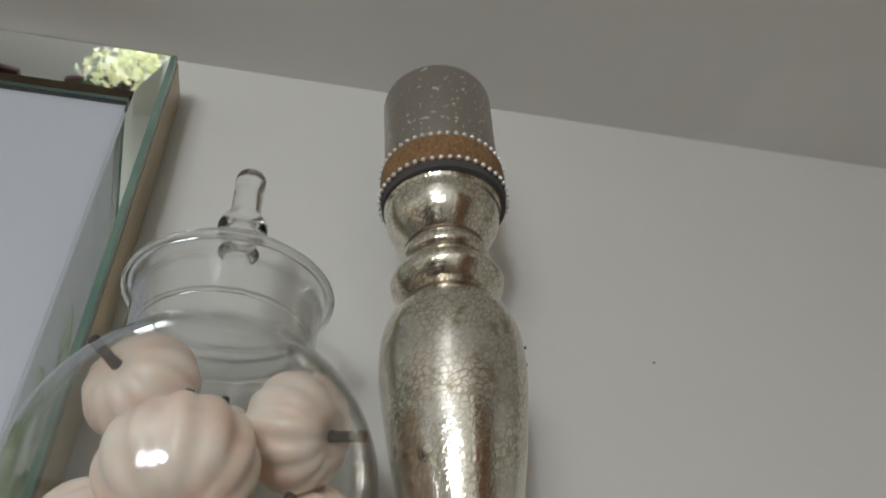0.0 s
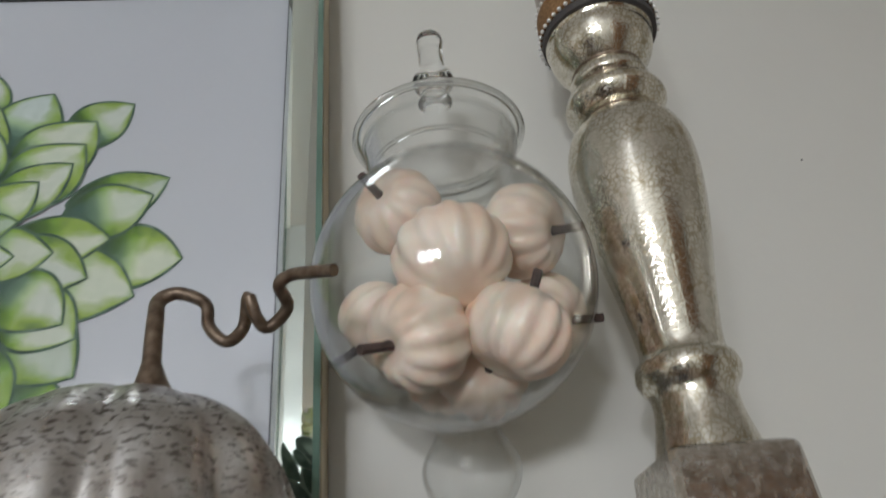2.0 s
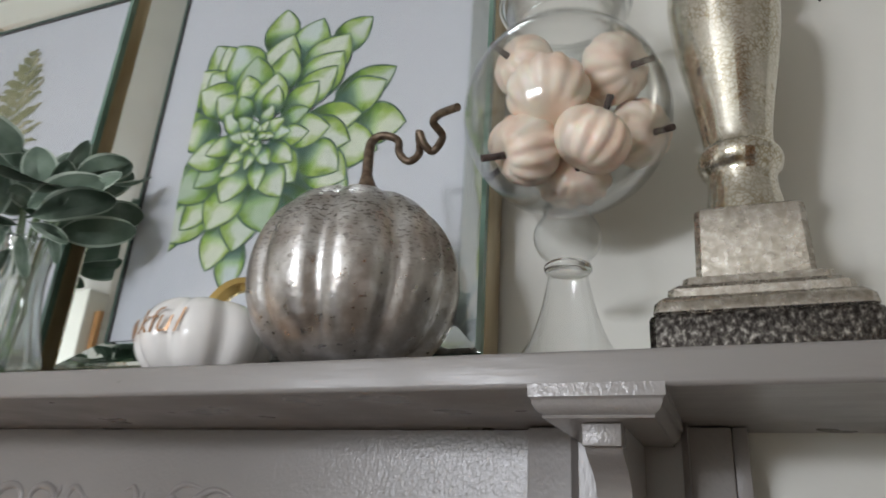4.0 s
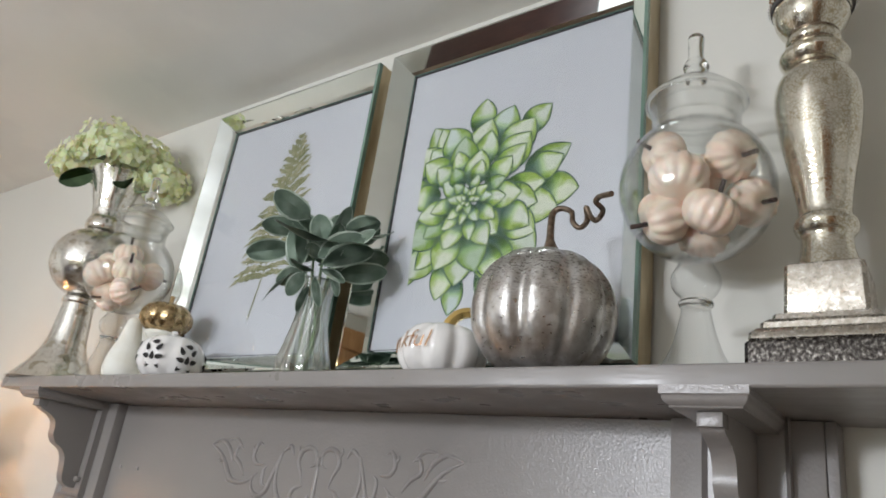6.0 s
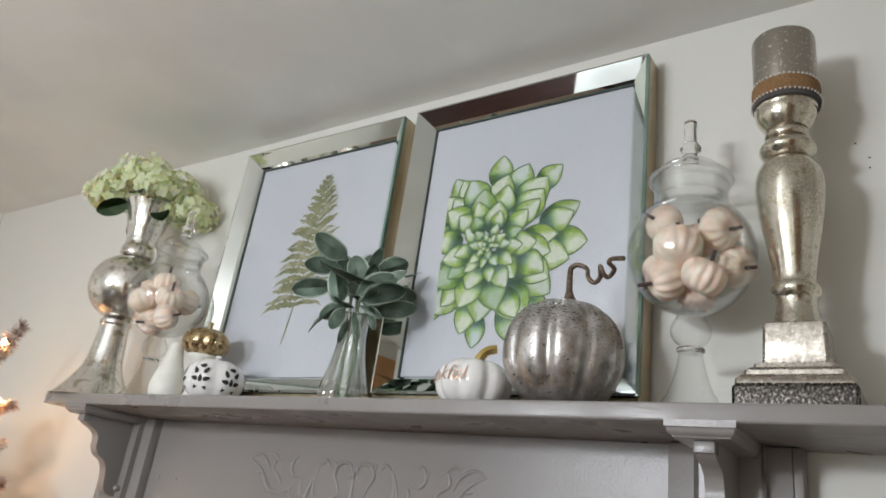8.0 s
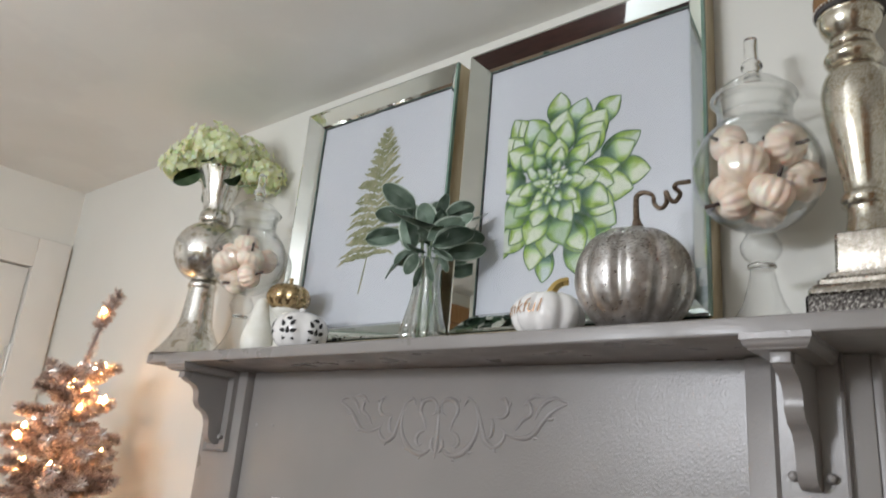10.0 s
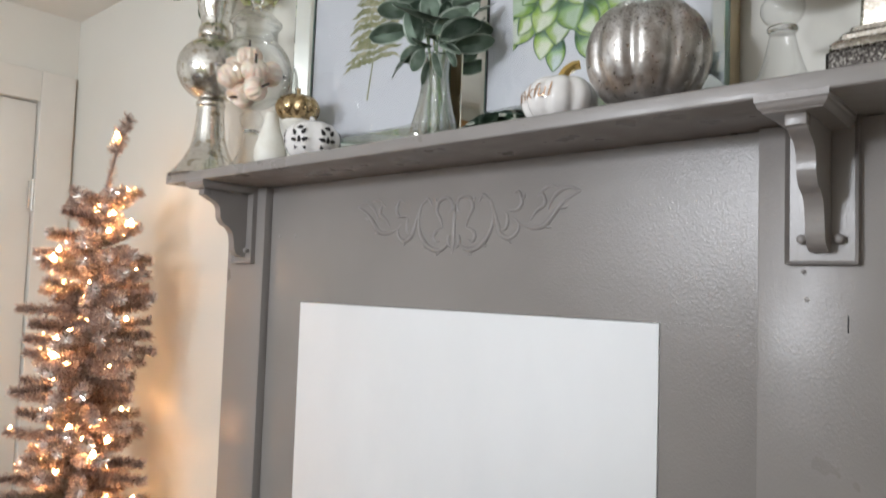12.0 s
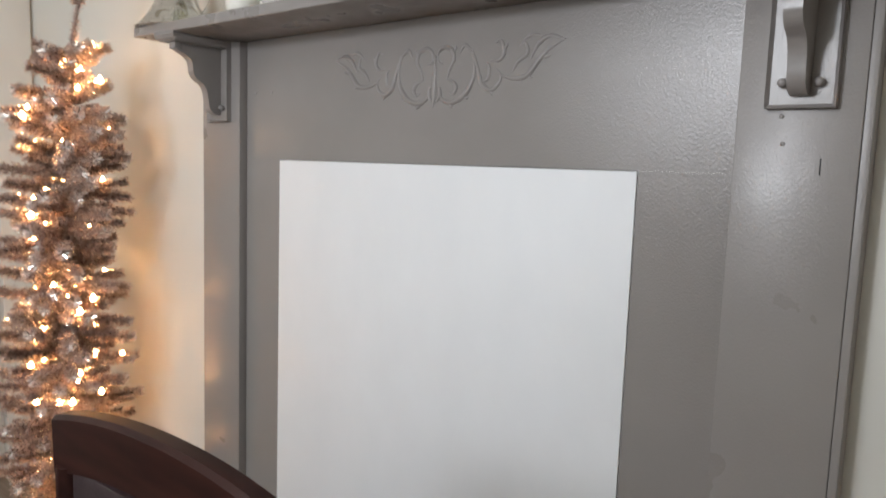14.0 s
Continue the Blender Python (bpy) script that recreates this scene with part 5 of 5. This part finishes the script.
sage_leaf((-0.005, 0.167, 0.032), (0.011, 0.117, 0.034), 0.3, (0.2, 0, 1))
sage_leaf((0.017, 0.18, 0.022), (0.041, 0.138, 0.024), 0.32, (-0.2, 0, 1))
sage_leaf((-0.006, 0.235, -0.06), (-0.073, 0.303, -0.075), 0.55, (0, 0, 1))
sage_leaf((0.003, 0.236, -0.06), (0.069, 0.299, -0.08), 0.55, (0, 0, 1))
sage_leaf((0.004, 0.2, 0.02), (-0.025, 0.213, 0.04), 0.6, (0.3, 0.3, 1))
sage_leaf((0.012, 0.186, 0.03), (0.03, 0.217, 0.045), 0.6, (-0.3, 0.2, 1))


# ---- tinsel tree ----
tree = thing("tinsel_tree", (-0.385, -0.235, 0.0), "slim rose gold tinsel tree wound with lit warm lights", "decorative tree")
tree.rotation_euler = (0, radians(5.0), 0)
TREE_TOP = 1.70
part("pole", tube([(0, 0, 0.0), (0.0, 0.0, 1.35), (0.01, 0, 1.50), (0.045, 0.0, 1.60), (0.105, 0.0, TREE_TOP - 0.02)], [0.010, 0.007, 0.005, 0.004, 0.002], 8), WIRE, tree)
part("stand", lathe(smooth_profile([(0.0, 0.03), (0.03, 0.03), (0.10, 0.012), (0.12, 0.0)], 3), 24), WIRE, tree)
rnd = random.Random(21)
vs, fs = [], []


def tinsel(a, b, hairs, spread):
    """A bottle-brush rope of thin foil strips from a to b."""
    a, b = Vector(a), Vector(b)
    d = (b - a).normalized()
    u = d.orthogonal().normalized()
    w = d.cross(u)
    for _ in range(hairs):
        t = rnd.random()
        p = a.lerp(b, t)
        th = rnd.uniform(0, math.tau)
        o = u * math.cos(th) + w * math.sin(th)
        tip = p + (o + d * rnd.uniform(0.1, 0.7)) * spread * rnd.uniform(0.55, 1.1) * (1.05 - 0.30 * t ** 4)
        s = o.cross(d).normalized() * rnd.uniform(0.0006, 0.0013) * (2.4 if rnd.random() < 0.07 else 1) + d * rnd.uniform(-0.0005, 0.0005)
        k = len(vs)
        vs.extend((p - s, p + s, tip + s * 0.8, tip - s * 0.8))
        fs.append((k, k + 1, k + 2, k + 3))


BULBS = []
z = 0.16
wires = bmesh.new()
while z < 1.50:
    q = (z - 0.16) / 1.34
    reach = 0.187 - 0.040 * q if q < 0.86 else max(0.085, 0.144 * (1.04 - q) / 0.18)
    n = 10 if q < 0.86 else 8
    off = rnd.uniform(0, 6.28)
    for k in range(n):
        a = off + math.tau * k / n + rnd.uniform(-0.3, 0.3)
        r = reach * rnd.uniform(0.62, 1.20)
        base = (0.01 * max(0, z - 1.35) / 0.15, 0, z)
        end = (r * math.cos(a), r * math.sin(a), z + rnd.uniform(-0.025, 0.025) + 0.022)
        if end[1] > 0.215:
            end = (end[0], 0.215, end[2])
        tinsel(base, end, int(200 + 8200 * r), 0.0215)
        tube([base, end], 0.0016, 4, wires)
        if rnd.random() < 0.36:
            f = rnd.uniform(0.40, 0.92)
            BULBS.append((base[0] + (end[0] - base[0]) * f, base[1] + (end[1] - base[1]) * f - 0.010, base[2] + (end[2] - base[2]) * f + 0.016))
    z += 0.050
tinsel((0.008, 0, 1.46), (0.045, 0.0, 1.60), 520, 0.017)
for k in range(6):
    tinsel((0.045 + 0.010 * k, 0, 1.60 + 0.0165 * k), (0.052 + 0.010 * k, 0.004 * (k % 3 - 1), 1.609 + 0.0165 * k), 150, 0.022)
ob = new("tinsel", sheet_mesh("tinsel", vs, fs, TINSEL))
ob.parent = tree
tagged(ob, "rose gold foil tinsel on the branches", kind="stuff")
tagged(part("branch_wire", wires, WIRE, tree), kind="stuff")
bulb_me = mesh_of("bulb", lathe(smooth_profile([(0.0, -0.007), (0.0042, -0.005), (0.0049, 0.001), (0.0, 0.010)], 3), 10), BULB)
BULBS.append((0.07, -0.012, 1.645))
for p in BULBS:
    ob = new("bulb", bulb_me)
    ob.parent = tree
    ob.location, ob.scale = p, (rnd.choice((0.5, 0.7, 0.9, 1.1, 1.3)),) * 3


# ---- dining chair ----
chair = thing("dining_chair", (0.995, -0.686, 0), "dark mahogany dining chair with a leather back panel", "chair")
chair.rotation_euler = (0, 0, radians(2))
HWC = 0.235


def crest(x):
    return 0.892 - 0.027 * (abs(x) / HWC) ** 2.2


bm = bmesh.new()
rows = []
for k in range(25):
    x = -HWC + 2 * HWC * k / 24
    bow = 0.003 * (1 - (x / HWC) ** 2)
    zt = crest(x)
    rows.append([bm.verts.new(p) for p in ((x, bow - 0.014, zt - 0.078), (x, bow - 0.016, zt - 0.006), (x, bow - 0.010, zt), (x, bow + 0.010, zt), (x, bow + 0.016, zt - 0.006), (x, bow + 0.014, zt - 0.078))])
for a, b in zip(rows, rows[1:]):
    for k in range(6):
        bm.faces.new((a[k], a[(k + 1) % 6], b[(k + 1) % 6], b[k]))
bm.faces.new(rows[0])
bm.faces.new(rows[-1][::-1])
part("crest_rail", bm, MAHOGANY, chair)
for s in (-1, 1):
    part("back_post", tube([(s * (HWC - 0.018), 0.02, 0.0), (s * (HWC - 0.02), 0.0, 0.44), (s * (HWC - 0.02), 0.0, 0.80)], [0.018, 0.022, 0.020], 10), MAHOGANY, chair)
    part("leg", tube([(s * (HWC - 0.02), -0.42, 0.0), (s * (HWC - 0.02), -0.42, 0.43)], [0.015, 0.022], 10), MAHOGANY, chair)
part("back_panel", box(-HWC + 0.042, HWC - 0.042, -0.012, 0.016, 0.50, 0.806, 0.008), LEATHER, chair, "dark leather padded back panel")
part("lower_rail", box(-HWC + 0.03, HWC - 0.03, -0.012, 0.012, 0.465, 0.499, 0.004), MAHOGANY, chair)
part("seat_frame", box(-HWC, HWC, -0.445, 0.02, 0.40, 0.445, 0.006), MAHOGANY, chair)
part("seat", box(-HWC + 0.01, HWC - 0.01, -0.44, -0.02, 0.4455, 0.49, 0.018, 3), LEATHER, chair, "padded dark leather seat")


# ---- dining table behind the camera, met only in the mirrors ----
table = thing("dining_table", (0.22, -1.90, 0), "dark mahogany dining table with a flower centrepiece on it", "table")
part("tabletop", box(-0.82, 0.82, -0.42, 0.42, 0.725, 0.76, 0.006), MAHOGANY, table)
for sx in (-0.75, 0.75):
    for sy in (-0.35, 0.35):
        part("leg", tube([(sx, sy, 0.0), (sx, sy, 0.40), (sx, sy, 0.7245)], [0.022, 0.032, 0.036], 12), MAHOGANY, table)
for x in (0.07, 0.715):
    copy_thing(chair, pose(x, -2.26, 0, 0, 0, 180))
runner = thing("table_runner", (0.60, -1.90, 0.7605), "plain white cloth runner across the dark table", "table runner")
part("cloth", box(-0.16, 0.16, -0.41, 0.41, 0.0, 0.004, 0.0015), BOARD, runner)
centre = thing("flower_centrepiece", (0.93, -1.66, 0.7605), "pale green flowers in a white vase on the table", "flowers")
part("vase", lathe(smooth_profile([(0.0, 0.0), (0.06, 0.0), (0.085, 0.10), (0.075, 0.22), (0.045, 0.33), (0.06, 0.38), (0.055, 0.38), (0.04, 0.33), (0.0, 0.03)], 3), 32), CERAMIC, centre)
for c, r, n in (((-0.09, 0.0, 0.49), 0.085, 80), ((0.08, 0.03, 0.50), 0.085, 80), ((0.0, -0.06, 0.56), 0.085, 80), ((0.0, 0.07, 0.57), 0.085, 80)):
    vs, fs = flower_head(c, r, n)
    new("flower_head", sheet_mesh("flower_head", vs, fs, PETAL, None, True)).parent = centre
for k in range(7):
    ob = new("leaf", big_leaf)
    ob.parent = centre
    ob.matrix_local = pose(0.07 * math.cos(k * 0.9), 0.07 * math.sin(k * 0.9), 0.46, 0, -10, math.degrees(k * 0.9)) @ Matrix.Scale(1.6, 4)
